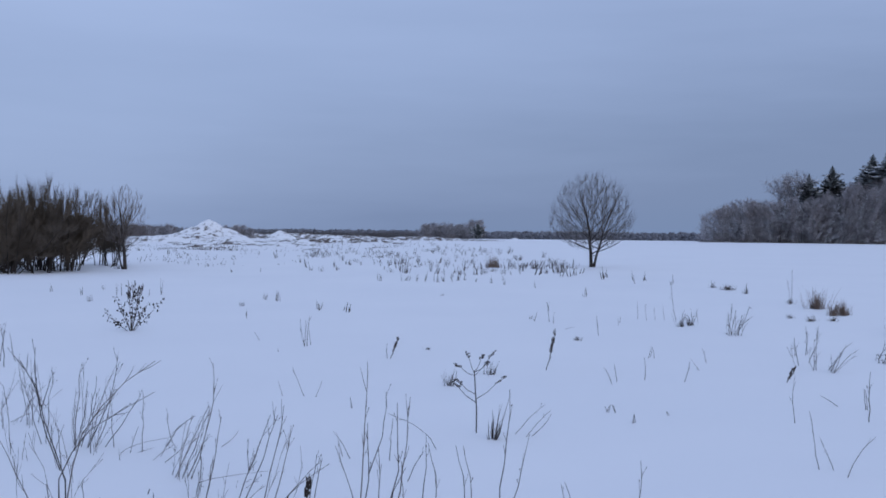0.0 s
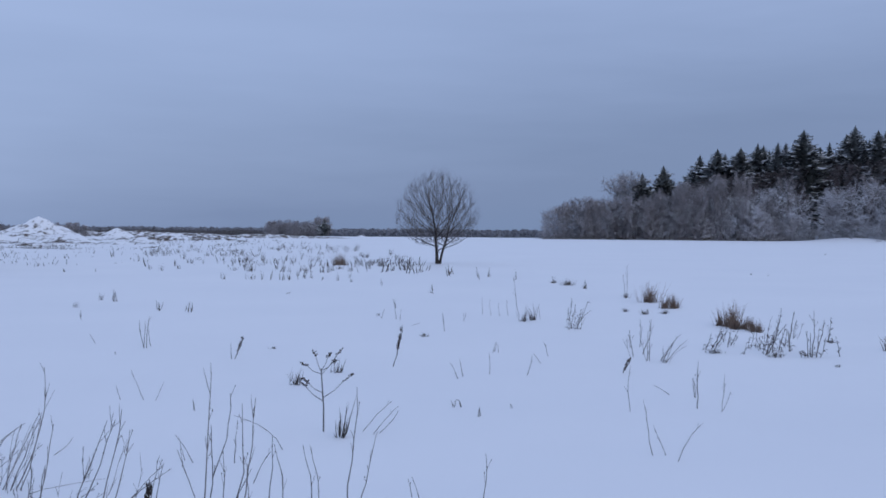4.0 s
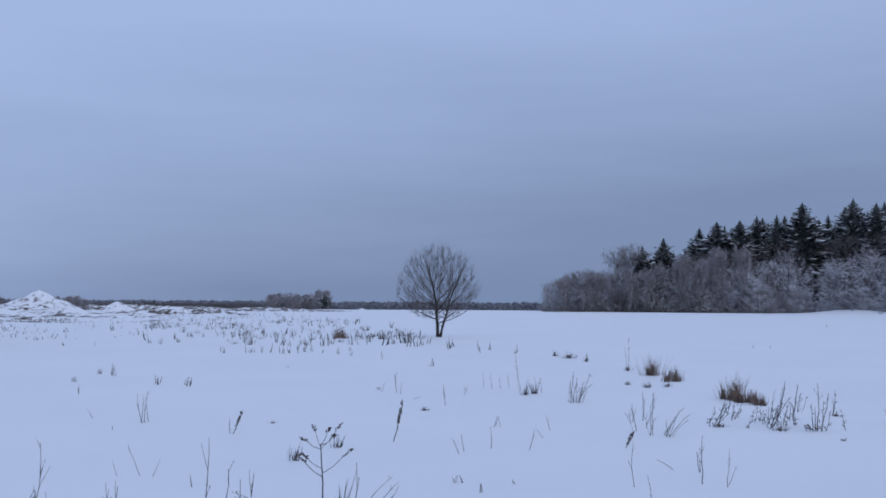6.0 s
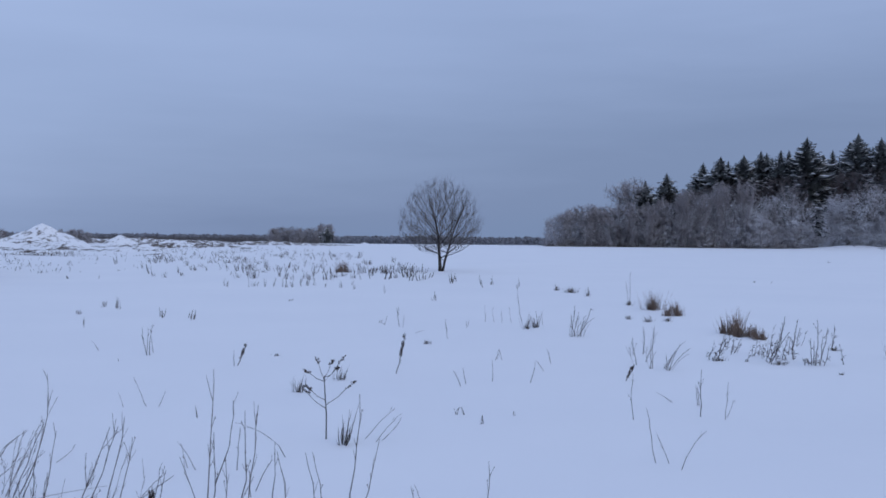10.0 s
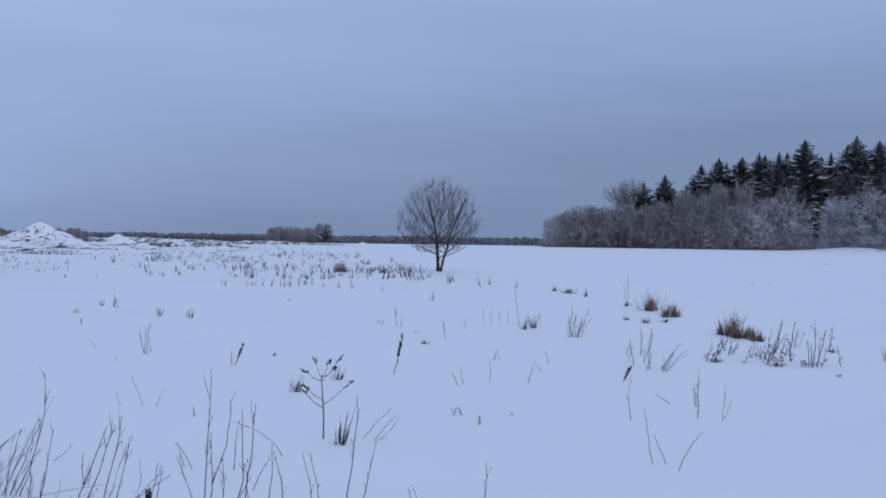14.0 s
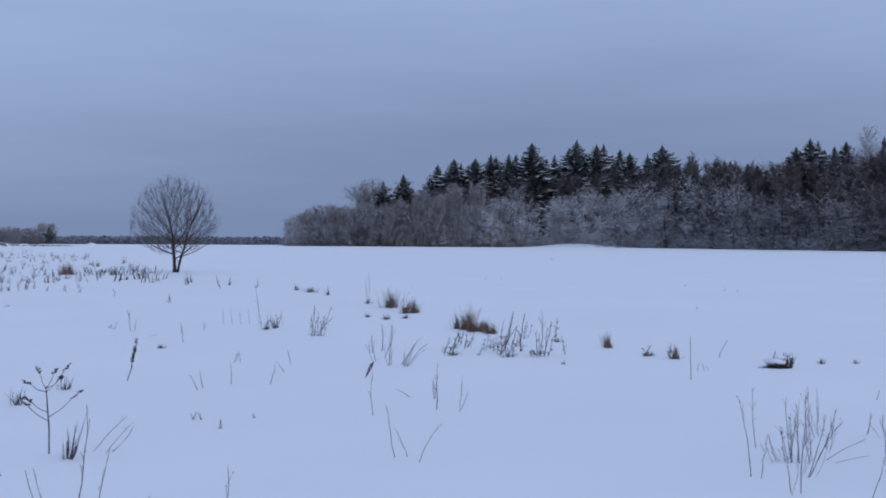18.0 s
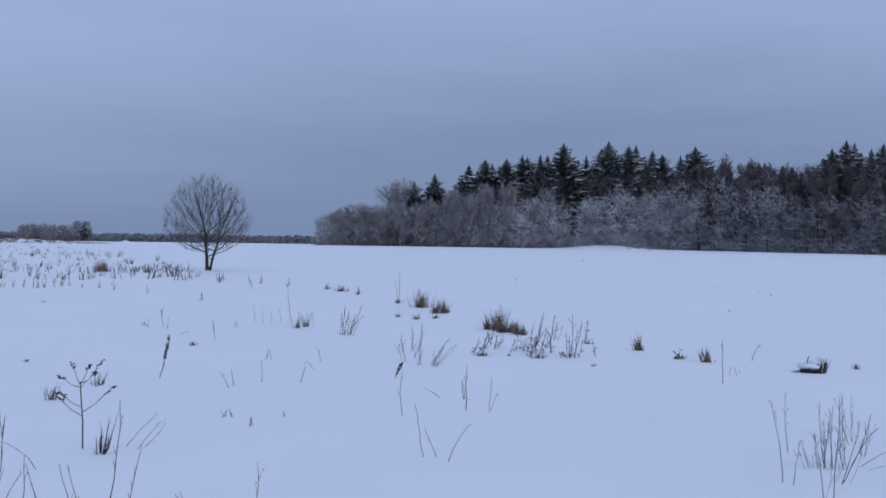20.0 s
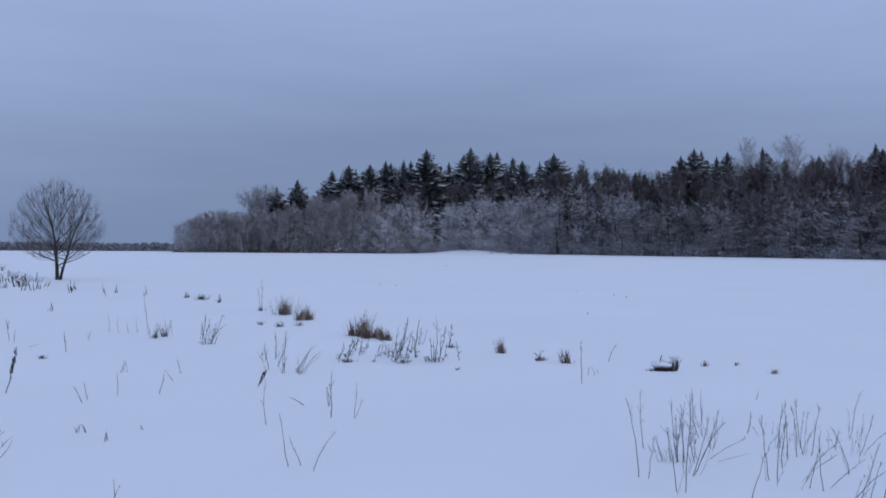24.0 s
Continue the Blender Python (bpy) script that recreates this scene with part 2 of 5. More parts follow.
# ---------------------------------------------------------------- the ground
def ground_z(x, y):
    """Height of the snow: flat field with soft drifts, falling away past the far rim."""
    d = np.hypot(x, y)
    near = np.clip(d / 4.0, 0, 1) * (0.12 + 0.88 * np.exp(-((d / 32.0) ** 2)))
    z = 0.022 * near * (np.sin(0.9 * x + 0.4 * y) * np.sin(0.55 * y - 0.3 * x + 1.0) + 0.5 * np.sin(2.1 * x - 1.3 * y + 2.0) * np.sin(1.7 * y + 0.8 * x))
    z = z + 0.025 * np.clip((d - 20) / 40, 0, 1) * np.sin(0.11 * x + 0.9) * np.sin(0.13 * y + 0.05 * x)
    # a bank in front of the wood and the rough ground of the old diggings
    z = z + 0.95 * np.exp(-(((x - 105) / 6.5) ** 2 + ((y - 167) / 7) ** 2))
    rough = np.exp(-(((x + 22) / 26) ** 2 + ((y - 108) / 32) ** 2))
    z = z + rough * (0.28 * np.sin(0.5 * x + 0.2 * y) * np.sin(0.45 * y - 0.16 * x) + 0.14 * np.sin(1.3 * x + 1.0) * np.sin(0.9 * y))
    return z - 0.0082 * np.clip(d - 226, 0, None)


def build_ground():
    turns, rings = 540, 190
    a = np.linspace(0, 2 * np.pi, turns, endpoint=False)
    r = np.concatenate(([0.0], np.geomspace(0.6, 2600, rings)))
    x, y = np.outer(r[1:], np.sin(a)).ravel(), np.outer(r[1:], np.cos(a)).ravel()
    verts = np.concatenate(([[0, 0, float(ground_z(0.0, 0.0))]], np.stack([x, y, ground_z(x, y)], 1)))
    i, k = np.meshgrid(np.arange(rings - 1), np.arange(turns), indexing="ij")
    n = (k + 1) % turns
    quads = np.stack([1 + i * turns + k, 1 + (i + 1) * turns + k, 1 + (i + 1) * turns + n, 1 + i * turns + n], -1).reshape(-1, 4)[:, ::-1]
    fan = [(0, 1 + (j + 1) % turns, 1 + j) for j in range(turns)]
    me = bpy.data.meshes.new("ground")
    me.from_pydata(verts.tolist(), [], fan + quads.tolist())
    me.materials.append(SNOW)
    me.shade_smooth()
    return tagged(new("ground", me), "wide flat field under smooth undisturbed snow", "ground", kind="structure")


build_ground()


def stand(x, y, turn=0.0, sink=0.0):
    return pose(x, y, float(ground_z(x, y)) - sink, 0, 0, turn)


# ---------------------------------------------------------------- heaps of earth under snow
def earth_heap(label, x, y, turn, rx, ry, h, power, seed, rough=1.0):
    rng = random.Random(seed)
    o = [rng.uniform(0, 50) for _ in range(3)]
    n, s = 44 if rx > 4 else 16, Shape()
    for j in range(n + 1):
        for i in range(n + 1):
            u, v = 2 * i / n - 1, 2 * j / n - 1
            d = min(1.0, math.sqrt(u * u + v * v + 0.004) - 0.06)
            p = Vector((u * rx * 0.35 + o[0], v * ry * 0.35 + o[1], o[2]))
            k = (1 - d) ** power * (1 + 0.30 * rough * noise.noise(p * 1.3)) + (1 - d) ** 0.6 * 0.20 * rough * (noise.noise(p * 2.2) + 0.6 * noise.noise(p * 5.0))
            s.v.append((u * rx, v * ry, max(h * k, 0.0) - 0.25))
    for j in range(n):
        for i in range(n):
            a = j * (n + 1) + i
            s.f.append((a, a + 1, a + n + 2, a + n + 1))
    top = thing("earth_heap", stand(x, y, turn), label, "heap", "earth heaps beyond the field")
    part("heap_body", s, EARTH_BARE if "bare" in label else EARTH_SNOW, top, smooth=True)
    return top


earth_heap("tall pointed earth heap covered with snow", -32.0, 131.5, 14, 7.8, 6.0, 3.25, 1.25, 1, 0.42)
earth_heap("lesser shoulder of earth against the tall heap", -29.2, 130.5, 20, 4.4, 4.0, 1.75, 1.1, 12, 0.45)
earth_heap("long low earth bank under snow", -34.5, 127.0, 8, 11.5, 4.5, 1.25, 0.8, 2, 0.6)
earth_heap("small pointed earth heap covered with snow", -27.9, 165.5, 8, 3.9, 3.4, 1.95, 1.2, 3, 0.45)
earth_heap("low rounded earth heap covered with snow", -16.6, 141.0, 4, 5.0, 3.5, 1.30, 1.0, 4, 0.5)
earth_heap("low rough earth bank under patchy snow", -31.0, 108.0, 12, 6.5, 3.0, 1.1, 0.8, 5)
earth_heap("low rough earth bank under patchy snow", -24.5, 112.0, 12, 4.0, 2.6, 1.0, 0.9, 6)
earth_heap("low rough earth bank under patchy snow", -36.5, 100.0, 18, 5.5, 3.0, 1.2, 0.9, 7)
earth_heap("long flat earth bank with bare brown patches", -4.0, 176.0, 0, 17.0, 3.5, 0.9, 0.7, 8)
earth_heap("long flat earth bank with bare brown patches", -28.0, 190.0, 8, 24.0, 4.0, 1.2, 0.7, 9)
# bare earth, its brown also painting the shadow band below the tall heap
earth_heap("low bank of bare brown earth and snow", -30.5, 121.0, 10, 9.0, 2.4, 0.95, 0.6, 10)
earth_heap("low bank of bare brown earth and snow", -15.0, 128.0, 4, 10.0, 2.0, 0.8, 0.6, 11)


rng = random.Random(15)
for i in range(26):
    a, d = radians(rng.uniform(-19, -7)), rng.uniform(84, 122)
    w = rng.uniform(1.0, 2.6)
    # earth colour on some hummocks also paints the grey shadow near the heaps
    bare = rng.random() < 0.4
    earth_heap("low snowy hummock, bare earth colour also standing for shadow" if bare else "low snow-covered hummock in the rough ground", d * math.sin(a), d * math.cos(a), rng.uniform(-20, 40), w * 1.5, w * 0.8, rng.uniform(0.40, 0.62), 0.8, 30 + i)


# ---------------------------------------------------------------- trees
UP = Vector((0, 0, 1))


def spread(rng, d, angle):
    """The way d, turned by that many degrees to a random side."""
    side = d.orthogonal().normalized()
    side.rotate(Matrix.Rotation(rng.uniform(0, 2 * math.pi), 3, d))
    a = radians(angle)
    return (d * math.cos(a) + side * math.sin(a)).normalized()


def bough(rng, start, way, length, steps, lift, wander):
    pts, d = [Vector(start)], Vector(way).normalized()
    for _ in range(steps):
        d = (d + UP * lift / steps + Vector([rng.uniform(-wander, wander) for _ in range(3)])).normalized()
        pts.append(pts[-1] + d * length / steps)
    return pts


def taper(r0, r1, n):
    return [r0 + (r1 - r0) * i / (n - 1) for i in range(n)]


def along(pts, k):
    """The place and the way at the share k of a line of points."""
    f = k * (len(pts) - 1)
    i = min(int(f), len(pts) - 2)
    return pts[i].lerp(pts[i + 1], f - i), (pts[i + 1] - pts[i]).normalized()


def field_tree(name, label, m, height, radius, seed, bark, twig, limbs, points, stems, low=0.16, thin=0.0034):
    """A bare broadleaf tree: stems, rising limbs, then branches that seek out every part of a rounded crown, and fine twigs."""
    rng = random.Random(seed)
    top = thing(name, m, label, "tree")
    middle = height * 0.47

    def inside(q):
        v = (q.z - middle) / (height - middle if q.z > middle else middle - low * height)
        return (q.x ** 2 + q.y ** 2) / radius ** 2 + v * v

    nodes = []
    lines = []
    for lean, turn, r, share in stems:
        w = Vector((math.sin(radians(lean)) * math.cos(turn), math.sin(radians(lean)) * math.sin(turn), math.cos(radians(lean))))
        off = 0.09 * (lean > 6)
        pts = bough(rng, (off * math.cos(turn), off * math.sin(turn), -0.12), w, height * share, 10, 0.25, 0.10)
        s = Shape()
        s.tube(pts, [r * (1.3 if i == 0 else 1 - 0.92 * i / 10) for i in range(11)], 8)
        part("trunk", s, bark, top, smooth=True)
        lines.append((pts, r))
        nodes += [p for p in pts[3:]]
    for i in range(limbs):
        pts, r = lines[i % len(lines)]
        k = 0.20 + 0.62 * (i + rng.random()) / limbs
        p, d = along(pts, k)
        a = 2.4 * i + rng.uniform(-0.5, 0.5)
        rise = radians(10 + 78 * (k - 0.15) + rng.uniform(-8, 14))
        w = Vector((math.cos(a) * math.cos(rise), math.sin(a) * math.cos(rise), math.sin(rise)))
        reach, own = radius * 1.6, rng.random()
        while True:
            lp = bough(random.Random(own), p, w, reach, 7, 0.40, 0.09)
            if reach < 0.3 or inside(lp[-1]) < 0.78:
                break
            reach *= 0.94
        s = Shape()
        s.tube(lp, taper(max(r * (1 - 0.9 * k) * 0.44, 0.015), 0.007, 8), 5)
        part("limb", s, bark, top, smooth=True)
        nodes += lp[1:]
    goals = []
    while len(goals) < points:
        q = Vector((rng.uniform(-radius, radius), rng.uniform(-radius, radius), rng.uniform(low * height, height)))
        if 0.06 < inside(q) < 0.92:
            goals.append(q)
    goals.sort(key=lambda q: math.hypot(q.x, q.y) + 0.5 * abs(q.z - middle))
    crown = Shape()
    spots = np.array([tuple(p) for p in nodes])
    for q in goals:
        d = spots - np.array(q)
        out = np.array((q.x, q.y, q.z - 0.2 * height))
        gaps = np.sqrt((d ** 2).sum(1))
        cost = gaps * (1.75 + 0.95 * (d @ out) / (gaps * np.sqrt(out @ out) + 1e-6)) + 0.9 * np.clip(d[:, 2] + 0.18, 0, None) + 0.25 * np.clip(np.hypot(spots[:, 0], spots[:, 1]) - math.hypot(q.x, q.y), 0, None)
        n = Vector(spots[int(cost.argmin())])
        gap = (q - n).length
        bend = Vector((q.x, q.y, 0)) * 0.05 - UP * 0.03 * gap
        pts = [n, n.lerp(q, 0.35) + bend * 0.8, n.lerp(q, 0.7) + bend * 0.7, q]
        crown.tube(pts, taper(thin * (1.0 + min(1.2, gap)), thin * 0.8, 4), 3)
        spots = np.concatenate((spots, [tuple(p) for p in pts[1:]]))
        e = (pts[3] - pts[2]).normalized()
        for _ in range(4):
            q2, e2 = along(pts, rng.uniform(0.2, 1.0))
            w = spread(rng, (e * 0.5 + UP * 0.85 + Vector((q.x, q.y, 0)) * 0.20).normalized(), rng.uniform(6, 34))
            crown.spike(q2, q2 + w * rng.uniform(0.18, 0.6) * radius / 2.1, thin * 0.8)
    tagged(part("twig_crown", crown, twig, top, "fine bare twigs"), kind="stuff")
    return top


field_tree("bare_tree", "lone leafless round-crowned tree with a forked trunk", stand(6.95, 45.0, 0, 0.05), 4.55, 2.1, 11, BARK, TWIG, 42, 1350,
           ((1.5, 3.0, 0.088, 0.84), (10, -0.1, 0.066, 0.70)))
field_tree("bare_tree", "slender leafless tree at the edge of the thicket", stand(-12.55, 38.0, 40, 0.05), 3.55, 1.0, 12, BARK, TWIG, 18, 420,
           ((1.0, 0.0, 0.085, 0.9), (9, 2.0, 0.04, 0.6)), 0.24)


def thicket_shrub(seed, stems, height, dense):
    """A leafless bush of many stems from one stool; built once and copied."""
    rng = random.Random(seed)
    top = thing("leafless_shrub", pose(0, 0, 0), "leafless brown shrub of many dense stems", "shrub", "shrubs of the roadside thicket")
    twigs = Shape()
    for i in range(stems):
        a = rng.uniform(0, 2 * math.pi)
        lean = rng.uniform(2, 13) if rng.random() < 0.74 else rng.uniform(18, 40)
        w = Vector((math.cos(a) * math.sin(radians(lean)), math.sin(a) * math.sin(radians(lean)), math.cos(radians(lean))))
        pts = bough(rng, (math.cos(a) * 0.22, math.sin(a) * 0.22, -0.1), w, height * rng.uniform(0.72, 1.05), 6, 0.35, 0.08)
        s = Shape()
        s.tube(pts, taper(rng.uniform(0.016, 0.038), 0.005, 7), 5)
        part("stem", s, BARK, top, smooth=True)
        # a dense belt of side branches in the lower half, then a nearly bare pole with fine tips
        for _ in range(dense):
            low = rng.random() < 0.74
            k = 0.25 + 0.42 * rng.random() if low else rng.uniform(0.55, 1.0)
            q, e = along(pts, k)
            bp = bough(rng, q, spread(rng, e, rng.uniform(24, 70) if low else rng.uniform(6, 20)), rng.uniform(0.35, 0.8) if low else rng.uniform(0.25, 0.6), 3, 0.3 if low else 0.8, 0.12)
            twigs.tube(bp, taper(0.009, 0.004, 4) if low else taper(0.0065, 0.003, 4), 3)
            for _ in range(8 if low else 7):
                q2, e2 = along(bp, rng.uniform(0.2, 1))
                tip = q2 + (spread(rng, e2, rng.uniform(14, 58) if low else rng.uniform(8, 26)) + UP * (0.2 if low else 0.5)) * rng.uniform(0.2, 0.5)
                twigs.spike(q2, tip, 0.0085 if low else 0.006)
    tagged(part("twig_crown", twigs, THICKET, top), kind="stuff")
    return top


def scatter(templates, spots):
    """Sets the templates at their first spots and copies at the rest. A spot: x, y, turn, scale, scale of height."""
    used = set()
    for i, (x, y, turn, s, sz) in enumerate(spots):
        t = templates[i % len(templates)]
        m = stand(x, y, turn, 0.05) @ Matrix.Diagonal((s, s, sz, 1))
        if i % len(templates) in used:
            c = copy_thing(t, stand(x, y, turn, 0.05))
            c.matrix_basis = m
        else:
            used.add(i % len(templates))
            t.matrix_basis = m


rng = random.Random(21)
spots = []
for a0, a1, d0, d1, n, tall in ((-25.0, -22.2, 36.2, 37.6, 7, 0.70), (-24.5, -20.8, 38, 40.5, 9, 0.84), (-20.8, -19.0, 41, 45, 3, 0.80), (-27.0, -24.0, 37.5, 44, 6, 0.84), (-27.0, -21.2, 43, 48, 9, 0.93)):
    for i in range(n):
        a, d = radians(rng.uniform(a0, a1)), rng.uniform(d0, d1)
        spots.append((d * math.sin(a), d * math.cos(a), rng.uniform(0, 360), rng.uniform(0.8, 1.1), tall * rng.uniform(0.80, 1.0)))
scatter([thicket_shrub(31, 8, 3.9, 42), thicket_shrub(32, 4, 3.9, 56), thicket_shrub(33, 7, 3.6, 42)], spots)


# ---------------------------------------------------------------- the wood
def spruce(seed, height, reach, slope=0.46):
    rng = random.Random(seed)
    top = thing("spruce_tree", pose(0, 0, 0), "tall dark spruce with snow on its boughs", "tree", "spruces of the wood")
    s = Shape()
    s.tube([(0, 0, -0.3), (0.05, 0, height * 0.5), (0, 0.04, height)], (0.24, 0.15, 0.02), 7)
    part("trunk", s, BARK, top, smooth=True)
    crown, snow = Shape(), Shape()
    z = height * 0.2
    while z < height - 0.25:
        k = 1 - z / height
        r = min(reach, slope * max(0.0, height - z - 0.3) ** 0.95) * rng.uniform(0.68, 1.16) + 0.12
        n = 6 if k < 0.2 else 7
        a0 = rng.uniform(0, 6.28)
        for i in range(n):
            a = a0 + 6.283 * i / n + rng.uniform(-0.3, 0.3)
            L = min(reach * 1.15, r * rng.uniform(0.6, 1.2)) * (1 + 0.5 * noise.noise(Vector((math.cos(a) * 1.1 + seed, math.sin(a) * 1.1, z * 0.32))))
            out, side = Vector((math.cos(a), math.sin(a), 0)), Vector((-math.sin(a), math.cos(a), 0))
            droop = 0.30 * k + 0.04
            base = Vector((0, 0, z + 0.25 * k))
            p = [base, base + out * L * 0.45 - UP * L * droop * 0.55, base + out * L * 0.8 - UP * L * droop * 0.95, base + out * L * 1.05 - UP * L * (droop * 0.95 - 0.12)]
            wid = (0.05 + 0.16 * L, 0.04 + 0.22 * L, 0.03 + 0.14 * L, 0.0)
            b = len(crown.v)
            for q, w in zip(p[:3], wid):
                crown.v += [q - side * w - UP * w * 0.4, q + UP * w * 0.12, q + side * w - UP * w * 0.4]
            crown.v.append(p[3])
            for j in (0, 3):
                crown.f += [(b + j, b + j + 1, b + j + 4, b + j + 3), (b + j + 1, b + j + 2, b + j + 5, b + j + 4)]
            crown.f += [(b + 6, b + 7, b + 9), (b + 7, b + 8, b + 9)]
            # sprays that hang from and stand off the bough
            for _ in range(8):
                q, e = along(p, rng.uniform(0.12, 0.98))
                w = rng.uniform(0.22, 0.5) * min(1.0, 0.12 + 0.9 * L / 1.6)
                tip = q + side * rng.choice((-1, 1)) * w * rng.uniform(0.5, 1.4) + out * w * rng.uniform(0, 1.0) - UP * w * rng.uniform(0.3, 1.2)
                c = len(crown.v)
                crown.v += [q - e * w * 0.35, q + e * w * 0.35, tip]
                crown.f.append((c, c + 1, c + 2))
            if rng.random() < 0.72 and k > 0.08:
                c = len(snow.v)
                for q, w in zip(p[1:3], (wid[1] * 0.26, wid[2] * 0.30)):
                    q = q + UP * 0.05
                    snow.v += [q - side * w - UP * w * 0.3, q + UP * (w * 0.12 + 0.05), q + side * w - UP * w * 0.3]
                snow.v.append(p[3] + UP * 0.04)
                snow.f += [(c, c + 1, c + 4, c + 3), (c + 1, c + 2, c + 5, c + 4), (c + 3, c + 4, c + 6), (c + 4, c + 5, c + 6)]
        z += 0.20 + 0.30 * k
    # the dense dark inside of the crown
    ring0 = None
    for j in range(16):
        zz = height * 0.06 + (height * 0.93) * j / 15
        rr = min(reach, slope * max(0.0, height - zz - 0.3) ** 0.95) * 0.45 + 0.05
        ring = []
        for i in range(8):
            g = rr * rng.uniform(0.7, 1.25)
            crown.v.append(Vector((math.cos(0.785 * i) * g, math.sin(0.785 * i) * g, zz + rng.uniform(-0.2, 0.2))))
            ring.append(len(crown.v) - 1)
        if ring0:
            crown.f += [(ring0[i], ring0[(i + 1) % 8], ring[(i + 1) % 8], ring[i]) for i in range(8)]
        ring0 = ring
    part("crown", crown, NEEDLES, top)
    tagged(part("snow_load", snow, SNOW, top, "snow lying on the boughs"), kind="stuff")
    return top


def wood_tree(name, label, group, seed, height, reach, mat, stems, limbs, twigs, thick, bare, limb_mat=None, droop=0.0):
    """A leafless tree of the wood, seen from afar: stems, limbs and a crown of many twigs. bare: the share of clear stem."""
    rng = random.Random(seed)
    top = thing(name, pose(0, 0, 0), label, "tree", group)
    crown, limb = Shape(), Shape()
    for i in range(stems):
        a = rng.uniform(0, 6.283)
        lean = rng.uniform(1, 9) if stems > 1 else 1.5
        w = Vector((math.cos(a) * math.sin(radians(lean)), math.sin(a) * math.sin(radians(lean)), math.cos(radians(lean))))
        pts = bough(rng, (math.cos(a) * 0.3 * (stems > 1), math.sin(a) * 0.3 * (stems > 1), -0.2), w, height * rng.uniform(0.82, 1.0), 8, 0.1, 0.05)
        s = Shape()
        s.tube(pts, taper(0.055 + 0.006 * height, 0.015, 9), 5)
        part("trunk", s, GREY_WOOD if mat in (FROSTED, GREY_WOOD) else BARK, top, smooth=True)
        for j in range(limbs):
            k = bare + (0.97 - bare) * (j + rng.random()) / limbs
            p, d = along(pts, k)
            g = (k - bare) / (1 - bare)
            L = reach * (0.45 + 0.75 * math.sin(math.pi * min(1, 0.25 + 0.72 * g))) * rng.uniform(0.7, 1.1)
            lp = bough(rng, p, spread(rng, d, rng.uniform(38, 84) * (1 - 0.45 * g) + 45 * droop), L * (1 + 0.35 * droop), 3, 0.3 - 0.9 * droop, 0.16)
            limb.tube(lp, taper(thick * (1.5 if limb_mat else 1.2), thick * 0.7, 4), 3)
            for _ in range(twigs):
                q, e = along(lp, rng.uniform(0.15, 1))
                tp = bough(rng, q, spread(rng, e, rng.uniform(25, 95)), rng.uniform(0.45, 1.15) * reach / 2.6, 1, 0.1 - 0.5 * min(droop, 0), 0.2)
                crown.spike(tp[0], tp[1], thick)
    tagged(part("twig_crown", crown, mat, top), kind="stuff")
    tagged(part("limb_fan", limb, limb_mat or mat, top), kind="stuff")
    return top


SPRUCES_WEST = [(78.6, 194.8, 15.8), (89.0, 199.9, 18.7), (90.8, 195.0, 19.6), (95.3, 200.8, 19.3), (94.4, 191.6, 19.7), (99.9, 194.8, 21.1), (104.2, 200.5, 21.2), (101.8, 189.7, 20.8), (106.6, 195.2, 21.4), (105.0, 185.0, 23.1), (113.3, 189.2, 21.1), (115.0, 182.6, 24.0), (117.4, 189.6, 22.6), (117.2, 178.0, 22.6), (121.1, 181.1, 23.2), (127.7, 184.4, 22.6), (123.0, 173.9, 20.7), (129.9, 176.9, 21.0), (126.1, 166.6, 21.9)]
SPRUCES_EAST = [(134.9, 137.6, 19.5), (138.4, 137.6, 21.2), (141.6, 138.8, 21.1), (138.7, 132.0, 19.3), (144.3, 134.5, 20.6), (138.1, 120.4, 19.9), (141.2, 122.1, 19.4), (135.8, 161.4, 18.9), (133.2, 155.4, 18.1), (138.2, 159.4, 18.6), (132.6, 148.0, 17.0), (135.8, 148.9, 16.9), (145.3, 116.3, 16.9), (141.6, 111.0, 17.8), (147.7, 104.4, 19.8), (139.6, 97.4, 17.8)]
TALL_BARE = [(141.7, 128.0, 25.0), (140.2, 114.4, 22.0), (147.3, 110.3, 21.6), (138.6, 115.9, 21.6), (143.2, 126.6, 21.6), (147.0, 112.4, 20.4)]
BROWN_MID = [(124.0, 160.0, 17.7), (127.4, 160.5, 18.3), (126.9, 156.2, 18.8), (126.3, 152.7, 18.3), (129.8, 152.4, 17.5), (129.5, 146.9, 16.6), (128.8, 142.8, 16.0), (132.1, 143.2, 15.9), (131.2, 139.2, 15.8), (130.3, 135.2, 16.1), (134.4, 131.9, 16.4), (134.3, 123.5, 15.8), (133.9, 113.0, 15.1), (137.8, 104.7, 15.7), (136.3, 99.3, 15.7), (124.4, 158.7, 18.0), (127.8, 159.1, 18.7), (128.0, 152.8, 17.8), (127.7, 147.4, 16.8), (132.3, 141.9, 15.9), (132.3, 133.9, 16.0), (132.2, 125.6, 15.8), (136.4, 120.2, 15.7), (135.8, 110.1, 15.2), (134.5, 105.2, 15.3), (137.9, 102.6, 15.8), (136.3, 96.3, 15.5), (125.0, 156.8, 17.6), (127.9, 158.8, 18.1), (126.5, 157.8, 17.0), (124.6, 158.1, 17.4)]
EDGE = ((50, 187), (75, 180), (100, 172), (119, 154), (125, 128), (128, 88), (126, 70))


